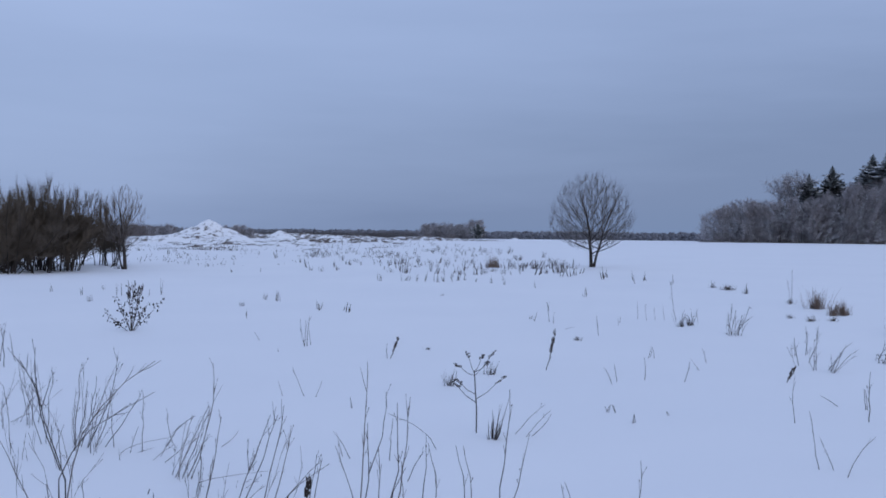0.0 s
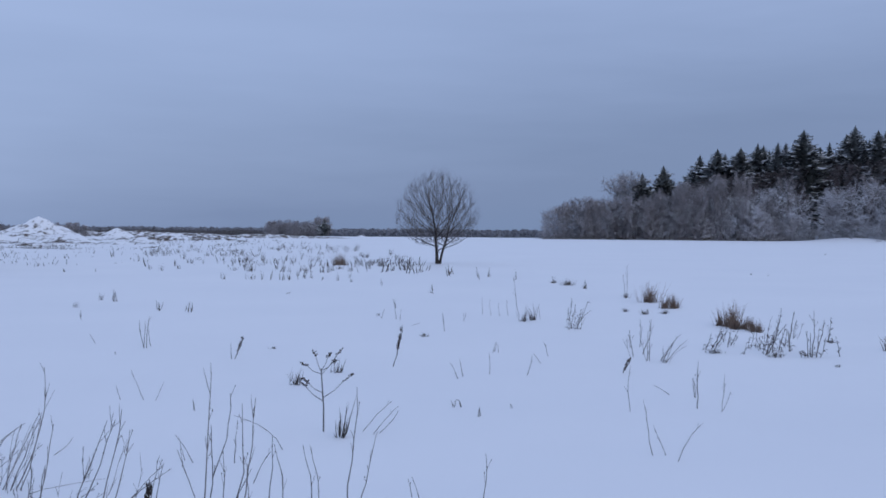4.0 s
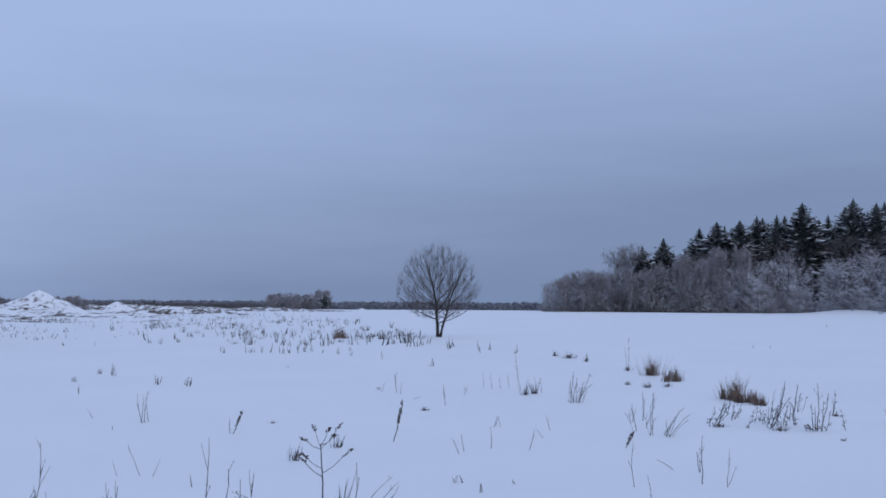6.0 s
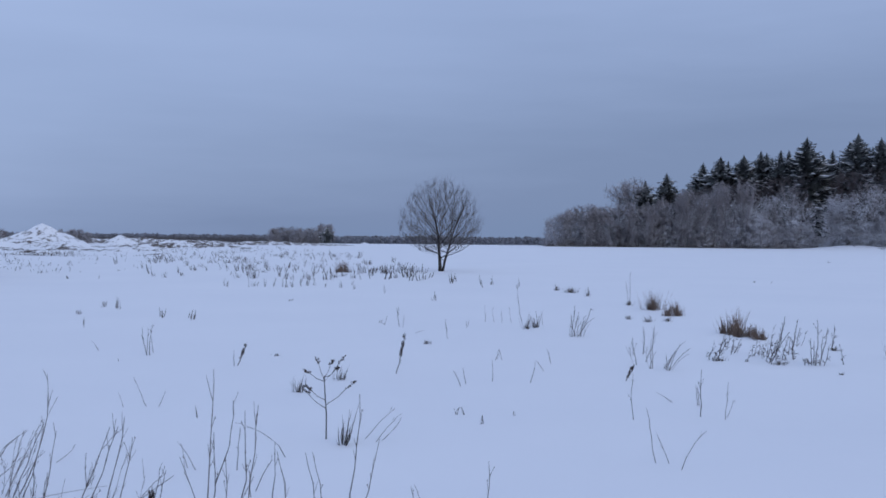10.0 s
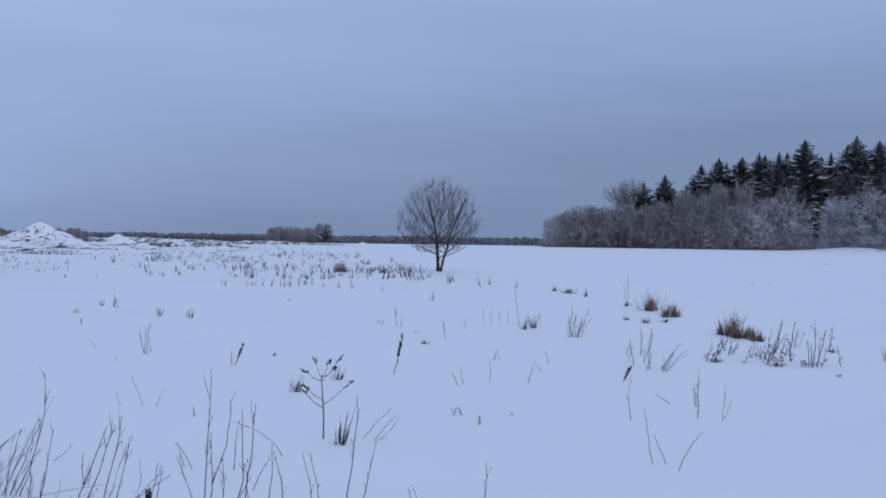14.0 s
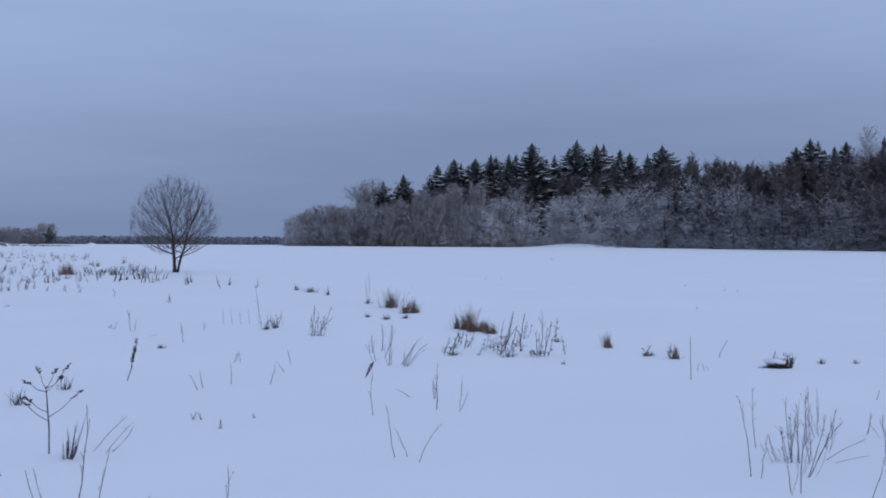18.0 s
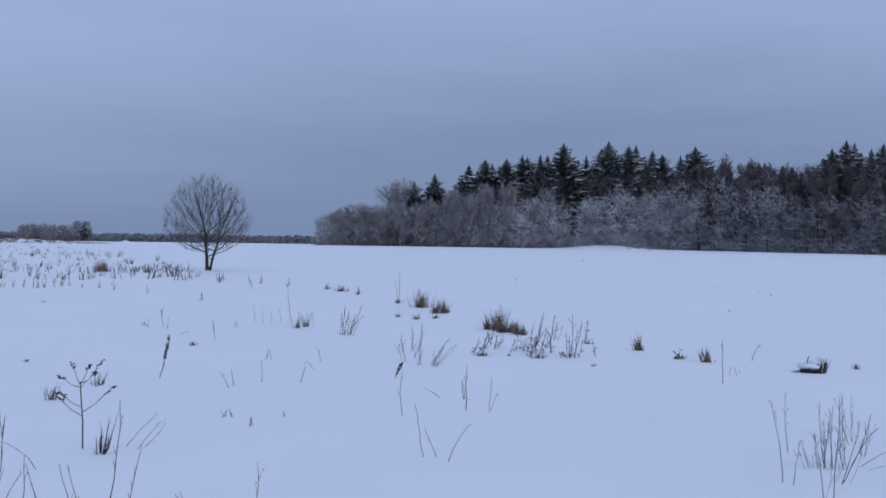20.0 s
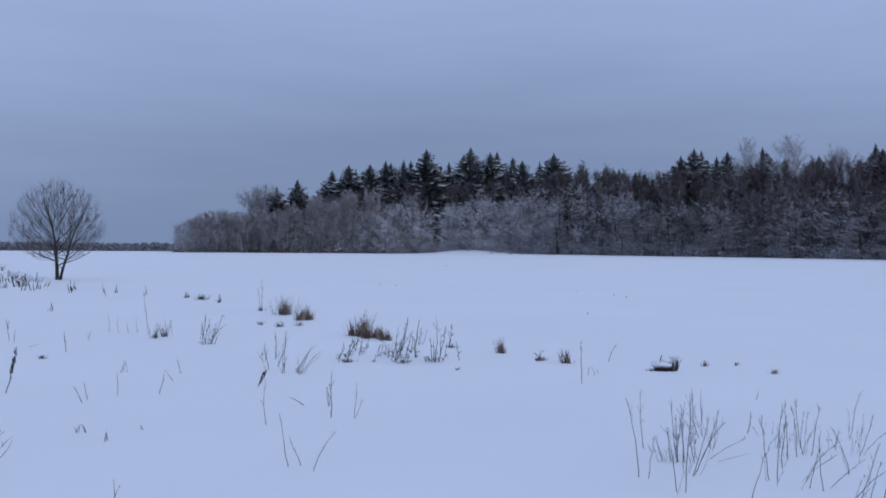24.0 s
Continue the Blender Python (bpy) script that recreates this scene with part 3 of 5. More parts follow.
def edge_point(k):
    """The place at the share k along the edge of the wood, and the way into the wood."""
    lens = [math.dist(a, b) for a, b in zip(EDGE, EDGE[1:])]
    go = k * sum(lens)
    for (a, b), n in zip(zip(EDGE, EDGE[1:]), lens):
        if go <= n or b == EDGE[-1]:
            f = go / n
            x, y = a[0] + (b[0] - a[0]) * f, a[1] + (b[1] - a[1]) * f
            return x, y, -(b[1] - a[1]) / n, (b[0] - a[0]) / n
        go -= n


def mass_top(k):
    """Height of the closed canopy at the share k along the edge."""
    return float(np.interp(k, (0, 0.025, 0.1, 0.16, 0.21, 0.32, 0.48, 0.6, 0.75, 1), (5.6, 7.9, 8.6, 10.4, 13.2, 15.6, 17.4, 17.0, 17.2, 17.6)))


def belt(k0, k1, n, off, jitter, low, high, tall, cap=30.0):
    """Spots along the edge of the wood, that far inside it. tall: the height of the template."""
    made = []
    for i in range(n):
        k = k0 + (k1 - k0) * (i + rng.random()) / n
        x, y, nx, ny = edge_point(k)
        o = off + rng.uniform(-jitter, jitter)
        made.append((x + nx * o, y + ny * o, rng.uniform(0, 360), rng.uniform(0.9, 1.15), min(mass_top(k), cap) * rng.uniform(low, high) / tall))
    return made


def understory(label, mat, k0, k1, off0, off1, low, high, count, seed, fade=1.0):
    """The tangle of branches that fills the wood between the trees."""
    rng = random.Random(seed)
    s = Shape()
    for i in range(count):
        k = rng.uniform(k0, k1)
        x, y, nx, ny = edge_point(k)
        o = rng.uniform(off0, off1)
        x, y = x + nx * o, y + ny * o
        top = high * (1 + 0.5 * noise.noise(Vector((k * 34, o * 0.15, seed)))) if fade > 1.5 else high
        p = Vector((x, y, float(ground_z(x, y)) + mass_top(k) * (low + (top - low) * rng.random() ** fade)))
        w = Vector((rng.uniform(-1, 1), rng.uniform(-1, 1), rng.uniform(-0.1, 1.1))).normalized()
        r = rng.uniform(0.022, 0.042)
        s.spike(p, p + w * rng.uniform(0.8, 2.2), r)
    return tagged(new("understory", s.mesh("understory", mat)), label, "undergrowth", kind="stuff")


def snowy_boughs(label, k0, k1, count, seed):
    """Drooping boughs heavy with snow, in clusters along the edge of the wood."""
    rng = random.Random(seed)
    s = Shape()
    while len(s.f) < count * 9:
        k = rng.uniform(k0, k1)
        x, y, nx, ny = edge_point(k)
        z = mass_top(k) * 0.58 * rng.random() ** 1.6
        if noise.noise(Vector((k * 46, z * 0.28, seed))) < rng.uniform(-0.35, 0.3):
            continue
        o = rng.uniform(-0.8, 1.6)
        side = rng.choice((-1, 1)) * rng.uniform(0.5, 1.0)
        way = Vector((ny * side - nx * 0.4, -nx * side - ny * 0.4, rng.uniform(-0.15, 0.55)))
        r = rng.uniform(0.028, 0.058)
        start = Vector((x + nx * o, y + ny * o, float(ground_z(x, y)) + 0.2 + z))
        s.tube(bough(rng, start, way, rng.uniform(0.9, 2.4), 3, -0.75, 0.12), (r, r * 0.9, r * 0.6, r * 0.15), 3)
    return tagged(new("snowy_boughs", s.mesh("snowy_boughs", SNOWY_LIMB)), label, "branches", kind="stuff")


rng = random.Random(5)
firs = [spruce(51, 20, 3.2, 0.50), spruce(52, 20, 2.5, 0.46), spruce(53, 20, 3.4, 0.62), spruce(54, 20, 2.7, 0.40), spruce(56, 20, 3.0, 0.75), spruce(57, 20, 2.9, 0.52), spruce(58, 20, 2.5, 0.58)]
spots = [(x, y, rng.uniform(0, 360), (h / 20) ** 0.5 * rng.uniform(1.05, 1.4), h / 20) for x, y, h in SPRUCES_WEST + SPRUCES_EAST]
for i, (x, y, h) in enumerate(SPRUCES_WEST[1:] + SPRUCES_EAST[:7]):
    d = math.hypot(x, y)
    for side in ((-1, 1), (1,), (1, -1))[i % 3]:
        across, back = side * rng.uniform(1.4, 3.4), rng.uniform(2, 8)
        spots.append((x + (y * across + x * back) / d, y + (y * back - x * across) / d, rng.uniform(0, 360), rng.uniform(1.0, 1.3), h * rng.uniform(0.82, 0.95) / 20))
for i in range(9):
    k = rng.uniform(0.22, 0.98)
    x, y, nx, ny = edge_point(k)
    off = rng.uniform(14, 34)
    h = mass_top(k) * rng.uniform(0.95, 1.12)
    spots.append((x + nx * off, y + ny * off, rng.uniform(0, 360), 0.95, h / 20))
scatter(firs, spots)

FROST_LABEL, FROST_GROUP = "young leafless tree white with hoarfrost", "frosted trees along the wood"
frosty = [wood_tree("frosted_tree", FROST_LABEL, FROST_GROUP, 61 + i, 10.0, 2.5, FROSTED, n, 18, 40, 0.027, 0.03, FROSTED) for i, n in enumerate((3, 2, 3))]
scatter(frosty, belt(0.16, 0.50, 20, 1.5, 1.2, 0.22, 0.72, 10.0, 9.5) + belt(0.17, 0.52, 20, 5.0, 1.5, 0.34, 0.92, 10.0, 10.0) + belt(0.19, 0.6, 16, 8.5, 1.5, 0.50, 0.92, 10.0, 12.0))
rimed = [wood_tree("rimed_tree", "leafless tree thinly coated with rime", "rimed trees inside the wood", 161 + i, 12.0, 2.6, DULL_FROST, n, 20, 36, 0.029, 0.06, DULL_FROST) for i, n in enumerate((2, 3))]
scatter(rimed, belt(0.08, 0.20, 9, 1.4, 0.8, 0.50, 0.80, 12.0) + belt(0.19, 0.52, 20, 6.5, 2.0, 0.55, 0.98, 12.0, 13.5) + belt(0.5, 1.0, 18, 6.5, 1.5, 0.44, 0.80, 12.0, 12.0))
snowy = [wood_tree("snowy_tree", "leafless tree with snow along its drooping limbs", "snowy trees along the wood", 66 + i, 10.0, 2.7, DULL_FROST, n, 24, 26, 0.029, 0.03, SNOWY_LIMB, 0.6) for i, n in enumerate((3, 2, 3))]
scatter(snowy, belt(0.47, 1.0, 28, 1.5, 1.2, 0.22, 0.56, 10.0) + belt(0.49, 1.0, 18, 4.5, 1.5, 0.34, 0.62, 10.0))

greys = [wood_tree("grey_tree", "leafless grey-brown tree at the tip of the wood", "grey trees of the wood", 71 + i, 8.0, 2.1, GREY_WOOD, 3, 18, 36, 0.026, 0.03) for i in range(3)]
scatter(greys, belt(0.018, 0.24, 15, 1.0, 0.6, 0.80, 1.0, 8.0) + belt(0.03, 0.24, 13, 4.0, 1.2, 0.90, 1.04, 8.0) + belt(0.04, 0.22, 8, 9.0, 2.0, 0.9, 1.04, 8.0))

browns = [wood_tree("brown_tree", "tall leafless brown tree inside the wood", "brown trees of the wood", 81 + i, 15.0, 2.7, BROWN_WOOD, n, 22, 38, 0.034, 0.10, None, -0.12) for i, n in enumerate((2, 1, 2))]
spots = [(x, y, rng.uniform(0, 360), 1.3, h / 15) for x, y, h in BROWN_MID]
scatter(browns, spots + belt(0.46, 1.0, 26, 2.8, 1.6, 0.50, 0.92, 15.0) + belt(0.20, 0.46, 22, 9.5, 2.0, 0.55, 0.80, 15.0) + belt(0.42, 1.0, 30, 9.5, 1.5, 0.84, 1.02, 15.0) + belt(0.13, 0.24, 6, 9.5, 1.5, 0.8, 1.0, 15.0) + belt(0.22, 1.0, 20, 15.0, 2.0, 0.9, 1.03, 15.0))

understory("dense brown undergrowth filling the wood", BROWN_WOOD, 0.13, 1.0, 7.0, 18.0, 0.0, 0.95, 38000, 97, 1.25)
understory("dense grey undergrowth at the tip of the wood", GREY_WOOD, 0.0, 0.22, 0.3, 14.0, -0.03, 0.85, 13000, 98)
understory("frosted undergrowth along the edge of the wood", FROSTED, 0.08, 0.58, 0.4, 6.0, -0.02, 0.64, 18000, 99, 1.9)
understory("rimed undergrowth along the edge of the wood", DULL_FROST, 0.40, 1.0, 0.6, 6.0, -0.03, 0.62, 15000, 96, 1.7)
snowy_boughs("snow-laden drooping branches along the edge of the wood", 0.30, 1.0, 1700, 93)
understory("low frosted scrub at the foot of the wood", FROSTED, 0.30, 1.0, 0.0, 3.0, -0.02, 0.09, 6000, 94)
# added dark strip for the shadow line where the trees meet the snow
understory("dark twig strip painted in for the shadowed foot of the wood", THICKET, 0.0, 0.30, -0.4, 0.2, -0.09, -0.03, 2500, 92)

birches = [wood_tree("birch_tree", "tall bare birch rising above the wood", "bare birches above the wood", 91 + i, 20.0, 3.6, FROSTED, 1, 30, 44, 0.019, 0.5, GREY_WOOD) for i in range(2)]
scatter(birches, [(x, y, rng.uniform(0, 360), rng.uniform(1.0, 1.25), h / 20) for x, y, h in TALL_BARE])
scatter([wood_tree("round_tree", "round-crowned leafless tree powdered with frost", "", 95, 13.5, 4.4, GREY_WOOD, 3, 32, 38, 0.026, 0.12, GREY_WOOD)], [(67.8, 191.5, 30, 1.55, 0.94)])
scatter([spruce(55, 14, 2.4, 0.8)], [(71.5, 188.5, 10, 1.05, 0.98)])


# ---------------------------------------------------------------- far woods and brush
def far_wood(name, label, a0, a1, d0, d1, low, high, count, seed, mat):
    """A belt of distant trees between two bearings: ragged crowns standing close."""
    rng = random.Random(seed)
    s = Shape()
    for i in range(count):
        a, d = radians(a0 + (a1 - a0) * (i + rng.random()) / count), rng.uniform(d0, d1)
        x, y = d * math.sin(a), d * math.cos(a)
        z = float(ground_z(x, y))
        lift = 0.95 + 0.10 * noise.noise(Vector((math.degrees(a) * 0.5, d * 0.004, seed)))
        h = rng.uniform(low, high) * lift
        w = rng.uniform(1.1, 2.1)
        s.blob((x, y, z + (h - w) * rng.random() ** 0.7), w, w, w * rng.uniform(0.7, 1.1), rng, 3, 5, 0.3)
    return tagged(new(name, s.mesh(name, mat)), label, "woods", kind="stuff")


def far_brush(label, a0, a1, d0, d1, low, high, count, seed, mat, r0):
    """Distant scrub: bundles of bare twigs whose height wanders along the belt."""
    rng = random.Random(seed)
    s = Shape()
    for i in range(count):
        a, d = radians(rng.uniform(a0, a1)), rng.uniform(d0, d1)
        x, y = d * math.sin(a), d * math.cos(a)
        g = 0.5 + 0.5 * noise.noise(Vector((math.degrees(a) * 0.9, d * 0.02, seed))) + 0.25 * noise.noise(Vector((math.degrees(a) * 4.0, 1, seed)))
        h = low + (high - low) * min(1, max(0, g))
        p = Vector((x, y, float(ground_z(x, y)) + h * rng.uniform(-0.05, 0.6)))
        w = Vector((rng.uniform(-0.6, 0.6), rng.uniform(-0.6, 0.6), 1)).normalized()
        s.spike(p, p + w * h * rng.uniform(0.25, 0.5), r0 * 1.3)
    return tagged(new("far_brush", s.mesh("far_brush", mat)), label, "brush", kind="stuff")


far_wood("far_woods", "distant belt of dark woods behind the snowfield", -28, 19, 860, 960, 8.6, 9.8, 5600, 101, HAZED_FAR_WOOD)
far_brush("low brown brush behind the earth heaps", -34, -15.5, 205, 245, 2.1, 3.7, 18000, 102, BROWN_WOOD, 0.045)
far_brush("low brown brush along the far rim", -16, -1.0, 300, 360, 1.8, 2.7, 18000, 103, FAR_BRUSH, 0.06)

# the light grey twig colour also stands in for haze over these bushes
bushes = [wood_tree("leafless_bush", "distant leafless bush of a small copse", "bushes of the copse", 111 + i, 4.4, 1.5, GREY_WOOD, 4, 13, 16, 0.036, 0.03) for i in range(2)]
spots = []
for i in range(26):
    a, d = radians(-1.3 + 3.5 * (i + rng.random()) / 26), rng.uniform(285, 305)
    spots.append((d * math.sin(a), d * math.cos(a), rng.uniform(0, 360), 1.5, rng.uniform(0.70, 1.05) + 0.25 * (i in (3, 4, 9, 21, 22, 24))))
for i in range(9):
    a, d = radians(rng.uniform(-13.5, -11.4)), rng.uniform(180, 200)
    spots.append((d * math.sin(a), d * math.cos(a), rng.uniform(0, 360), 0.9, rng.uniform(0.34, 0.62)))
for i in range(7):
    a, d = radians(rng.uniform(-17.4, -15.6)), rng.uniform(165, 180)
    spots.append((d * math.sin(a), d * math.cos(a), rng.uniform(0, 360), 0.9, rng.uniform(0.36, 0.6)))
scatter(bushes, spots)
scatter([spruce(59, 5, 1.6, 0.9)], [(10.2, 281.0, 20, 1.3, 1.0)])
earth_heap("far low mound of snow at the rim of the field", 16.6, 223.0, 0, 1.6, 1.2, 0.62, 0.9, 60, 0.5)


# ---------------------------------------------------------------- dry plants in the snow
plant_rng = random.Random(7)


def stem_line(rng, bx, by, tx, h, bow, bend=None):
    """A dry stem from its foot in the snow to its tip, bowed a little."""
    pts = []
    side, away = rng.uniform(-bow, bow), rng.uniform(-bow, bow)
    if bend is not None:
        side = bend / max(h, 0.05)
    for i in range(7):
        k = i / 6
        b = math.sin(math.pi * k)
        pts.append(Vector((bx + (tx - bx) * k + side * b * h + rng.uniform(-1, 1) * 0.016 * h * (0 < i < 6), by + away * b * h, -0.05 + (h + 0.05) * (k + 0.10 * b * (abs(tx - bx) > 0.5 * h)))))
    return pts


def dry_weeds(label, x, y, turn, stems, thick=0.0032, branchy=1.6):
    rng = plant_rng
    # the weeds further out in the field are coarser
    leafy = thick >= 0.0048
    if math.hypot(x, y) > 9 and thick < 0.0045:
        thick *= 1.5
    top = thing("dry_weed", stand(x, y, turn), label, "weed", "dry weeds in the snow")
    for bx, by, tx, h, *bend in stems:
        s = Shape()
        pts = stem_line(rng, bx, by, tx, h, 0.055, *bend)
        r = thick * (0.7 + 0.5 * min(1.0, h))
        s.tube(pts, taper(r * 1.15, r * 0.42, 7), 5)
        # side twigs towards the tip
        for _ in range(int(h * 4 * branchy + rng.random() * branchy)):
            q, e = along(pts, rng.uniform(0.45, 0.97))
            tp = bough(rng, q, spread(rng, e, rng.uniform(14, 38)), h * rng.uniform(0.06, 0.19), 3, 0.2, 0.10)
            s.tube(tp, taper(r * 0.55, r * 0.28, 4), 3)
            if rng.random() < 0.35:
                s.blob(tp[-1], r * 0.9, r * 0.9, r * 2.2, rng, 3, 4)
        # small nodes along the stem
        for _ in range(int(5 * h)):
            q, e = along(pts, rng.uniform(0.3, 1.0))
            s.blob(q, r * 1.25, r * 1.25, r * 2.0, rng, 3, 4)
        part("stem", s, STALK, top)
    if leafy:
        leaves = Shape()
        for bx, by, tx, h, *bend in stems:
            for _ in range(5):
                k = rng.random() ** 2.4
                q = Vector((bx + (tx - bx) * k + rng.uniform(-0.03, 0.03), by + rng.uniform(-0.03, 0.03), h * k + rng.uniform(0, 0.02)))
                leaves.blade(q, q + Vector((rng.uniform(-0.06, 0.06), rng.uniform(-0.03, 0.03), rng.uniform(-0.04, 0.05))), 0.010, (0, 0, 0.014), (0.3, 1, 0.4))
        tagged(part("withered_foliage", leaves, SEED, top, "curled dark dead leaves"), kind="stuff")
    for _ in range(int(len(stems) * 1.3) if branchy >= 2 else 0):
        bx, by, tx, h, *bend = rng.choice(stems)
        h2, s = h * rng.uniform(0.4, 0.85), Shape()
        bx2 = bx + rng.uniform(-0.06, 0.06)
        pts = stem_line(rng, bx2, by + rng.uniform(-0.1, 0.1), bx2 + (tx - bx) * rng.uniform(0.2, 1.0) + rng.uniform(-0.08, 0.08), h2, 0.10)
        s.tube(pts, taper(thick * 0.55, thick * 0.3, 7), 4)
        for _ in range(4):
            q, e = along(pts, rng.uniform(0.4, 0.97))
            s.tube(bough(rng, q, spread(rng, e, rng.uniform(14, 42)), h2 * rng.uniform(0.12, 0.28), 3, 0.2, 0.10), taper(thick * 0.4, thick * 0.22, 4), 3)
        part("stem", s, STALK, top)
    return top


def seeded_stalk(label, x, y, turn, stems):
    rng = plant_rng
    top = thing("seed_stalk", stand(x, y, turn), label, "weed", "dry weeds in the snow")
    for bx, by, tx, h in stems:
        pts = stem_line(rng, bx, by, tx, h, 0.04)
        s = Shape()
        s.tube(pts, taper(0.006, 0.0025, 7), 5)
        part("stem", s, STALK, top)
        heads = Shape()
        for _ in range(int(40 + 70 * h)):
            q, e = along(pts, rng.triangular(0.25, 1.0, 0.65))
            q = q + Vector([rng.uniform(-0.016, 0.016) for _ in range(3)])
            heads.blob(q, 0.0055, 0.0055, rng.uniform(0.005, 0.016), rng, 3, 5, 0.4)
        part("seed_spike", heads, SEED, top, "dark dry seed spike")
    return top


def grass_tuft(label, x, y, width, height, golden=None):
    """Dry blades from one foot, splayed; the dark foot stands in the snow."""
    rng = plant_rng
    gold = "golden" in label or "open field" in label if golden is None else golden
    top = thing("grass_tuft", stand(x, y, rng.uniform(0, 360)), label, "grass", "grass tufts in the snow")
    foot = Shape()
    n = int((26 + 60 * min(1.2, width * 2.5)) * (0.45 if "long blades" in label else 1))
    flat = 1.6 if "flattened" in label else 1.0
    lean_x, lean_y = rng.uniform(-0.22, 0.22), rng.uniform(-0.22, 0.22)
    for i in range(n):
        a, g = rng.uniform(0, 6.283), rng.random() * width * 0.45
        g *= 0.55 + 0.75 * (noise.noise(Vector((math.cos(a) * 1.4, math.sin(a) * 1.4, x))) > -0.1)
        b = Vector((math.cos(a) * g, math.sin(a) * g, -0.03))
        lean = rng.uniform(0.0, 0.42) * flat
        h = height * (0.28 + 0.72 * rng.random() ** 1.7)
        tip = b + Vector((math.cos(a + rng.uniform(-1, 1)) * (lean * h + 0.1 * width) + lean_x * h, math.sin(a + rng.uniform(-1, 1)) * (lean * h + 0.1 * width) + lean_y * h, h + 0.03))
        s = Shape()
        s.blade(b, tip, 0.0035 + 0.004 * min(1, height * 2), (rng.uniform(-0.02, 0.02), rng.uniform(-0.02, 0.02), 0.05 * h), (math.sin(a), -math.cos(a), rng.uniform(-0.3, 0.3)))
        part("blade", s, GOLD if gold else STALK if "long blades" in label else DARK_GRASS, top)
    for i in range(n if flat > 1 else n // 6 if "long blades" in label else n // 3):
        a, g = rng.uniform(0, 6.283), rng.random() * width * 0.5
        b = Vector((math.cos(a) * g, math.sin(a) * g, -0.02))
        tip = b + Vector((rng.uniform(-0.6, 0.6), rng.uniform(-0.6, 0.6), rng.uniform(0.3, 0.9))) * height * (0.6 if flat > 1 else 0.24)
        foot.blade(b, tip, 0.008, (0, 0, 0.01), (math.sin(a), -math.cos(a), 0))
    tagged(part("matted_foot", foot, DARK_GRASS, top, "matted dark foot of the tuft"), kind="stuff")
    if gold and height > 0.2:
        heart = Shape()
        for i in range(int(n * 0.45)):
            a, g = rng.uniform(0, 6.283), rng.random() ** 0.7 * width * 0.40
            b = Vector((math.cos(a) * g, math.sin(a) * g, -0.03))
            h = height * rng.uniform(0.2, 0.85)
            heart.blade(b, b + Vector((rng.uniform(-0.25, 0.25) * h + lean_x * h, rng.uniform(-0.25, 0.25) * h + lean_y * h, h)), 0.005, (0, 0, 0.02), (math.sin(a), -math.cos(a), 0.1))
        tagged(part("tuft_heart", heart, GOLD, top, "close reddish-brown inner blades"), kind="stuff")
    return top


tiny_templates = []


def tiny(label, x, y, width, height):
    """A small tuft of a few blades and stubs; four shapes, copied."""
    rng = plant_rng
    if len(tiny_templates) < 6:
        top = thing("small_tuft", pose(0, 0, 0), label, "grass", "small tufts in the snowy field")
        kind = len(tiny_templates)
        for _ in range((1, 2, 3, 6, 8, 11)[kind]):
            a, g = rng.uniform(0, 6.283), rng.random() * (0.2 if kind else 0.0)
            b = Vector((math.cos(a) * g, math.sin(a) * g, -0.06))
            h = 0.42 if kind == 0 else rng.uniform(0.3, 1.0) * 0.42 + 0.06
            t = b + Vector((rng.uniform(-0.5, 0.5) * h, rng.uniform(-0.4, 0.4) * h, h))
            r = rng.uniform(0.015, 0.030) if kind < 3 else rng.uniform(0.006, 0.011)
            bow = Vector((rng.uniform(-0.03, 0.03), rng.uniform(-0.03, 0.03), 0))
            s = Shape()
            s.tube([b, b.lerp(t, 0.3) + bow, b.lerp(t, 0.6) + bow, t], (r * 0.6, r, r * 0.8, r * 0.2), 5)
            if kind == 1:
                s.spike(b.lerp(t, 0.6), b.lerp(t, 0.5) + Vector((0.12, 0.05, 0.05)), 0.008)
            part("blade", s, STALK if kind == 4 else DARK_GRASS, top)
        tiny_templates.append(top)
        c = top
    else:
        c = copy_thing(rng.choice(tiny_templates[:3] if "dark" in label else tiny_templates), pose(0, 0, 0))
        tagged(c, label)
    c.matrix_basis = stand(x, y, rng.uniform(0, 360)) @ Matrix.Diagonal((width / 0.36, width / 0.36, height / 0.42, 1))
    return c


# tall dry stems on the near verge: foot, foot away, tip, height, bend
dry_weeds("tall grey dry weed forking wide over the snow", -2.12, 5.38, 21.5, [(-0.10, -0.29, -0.31, 0.50, 0.02), (0.03, -0.29, -0.21, 0.91, 0.06), (0.02, -0.29, 0.47, 0.88, -0.14), (0.02, -0.29, 0.47, 0.71, -0.21), (0.00, 1.02, -0.17, 0.83, -0.05), (0.02, 0.70, -0.03, 0.35, -0.01), (-0.07, -0.29, -0.08, 0.27, 0.00), (0.05, -0.29, 0.09, 0.23, 0.03)], 0.0036, 2.2)
dry_weeds("close stand of upright dry weed stems in snow", -2.59, 7.03, 20.2, [(-0.09, -0.09, -0.04, 0.63, -0.01), (-0.08, 0.05, -0.00, 0.48, 0.01), (-0.06, 0.04, 0.06, 0.52, 0.02), (0.02, -0.20, 0.06, 0.43, -0.01), (0.00, 0.11, 0.16, 0.49, -0.01), (-0.02, 0.01, 0.21, 0.69, 0.04), (0.18, -0.03, 0.16, 0.32, 0.00), (0.04, -0.01, 0.19, 0.45, 0.01), (0.09, -0.01, 0.38, 0.41, 0.05), (-0.09, 0.14, -0.09, 0.29, -0.01)], 0.0034, 2.0)
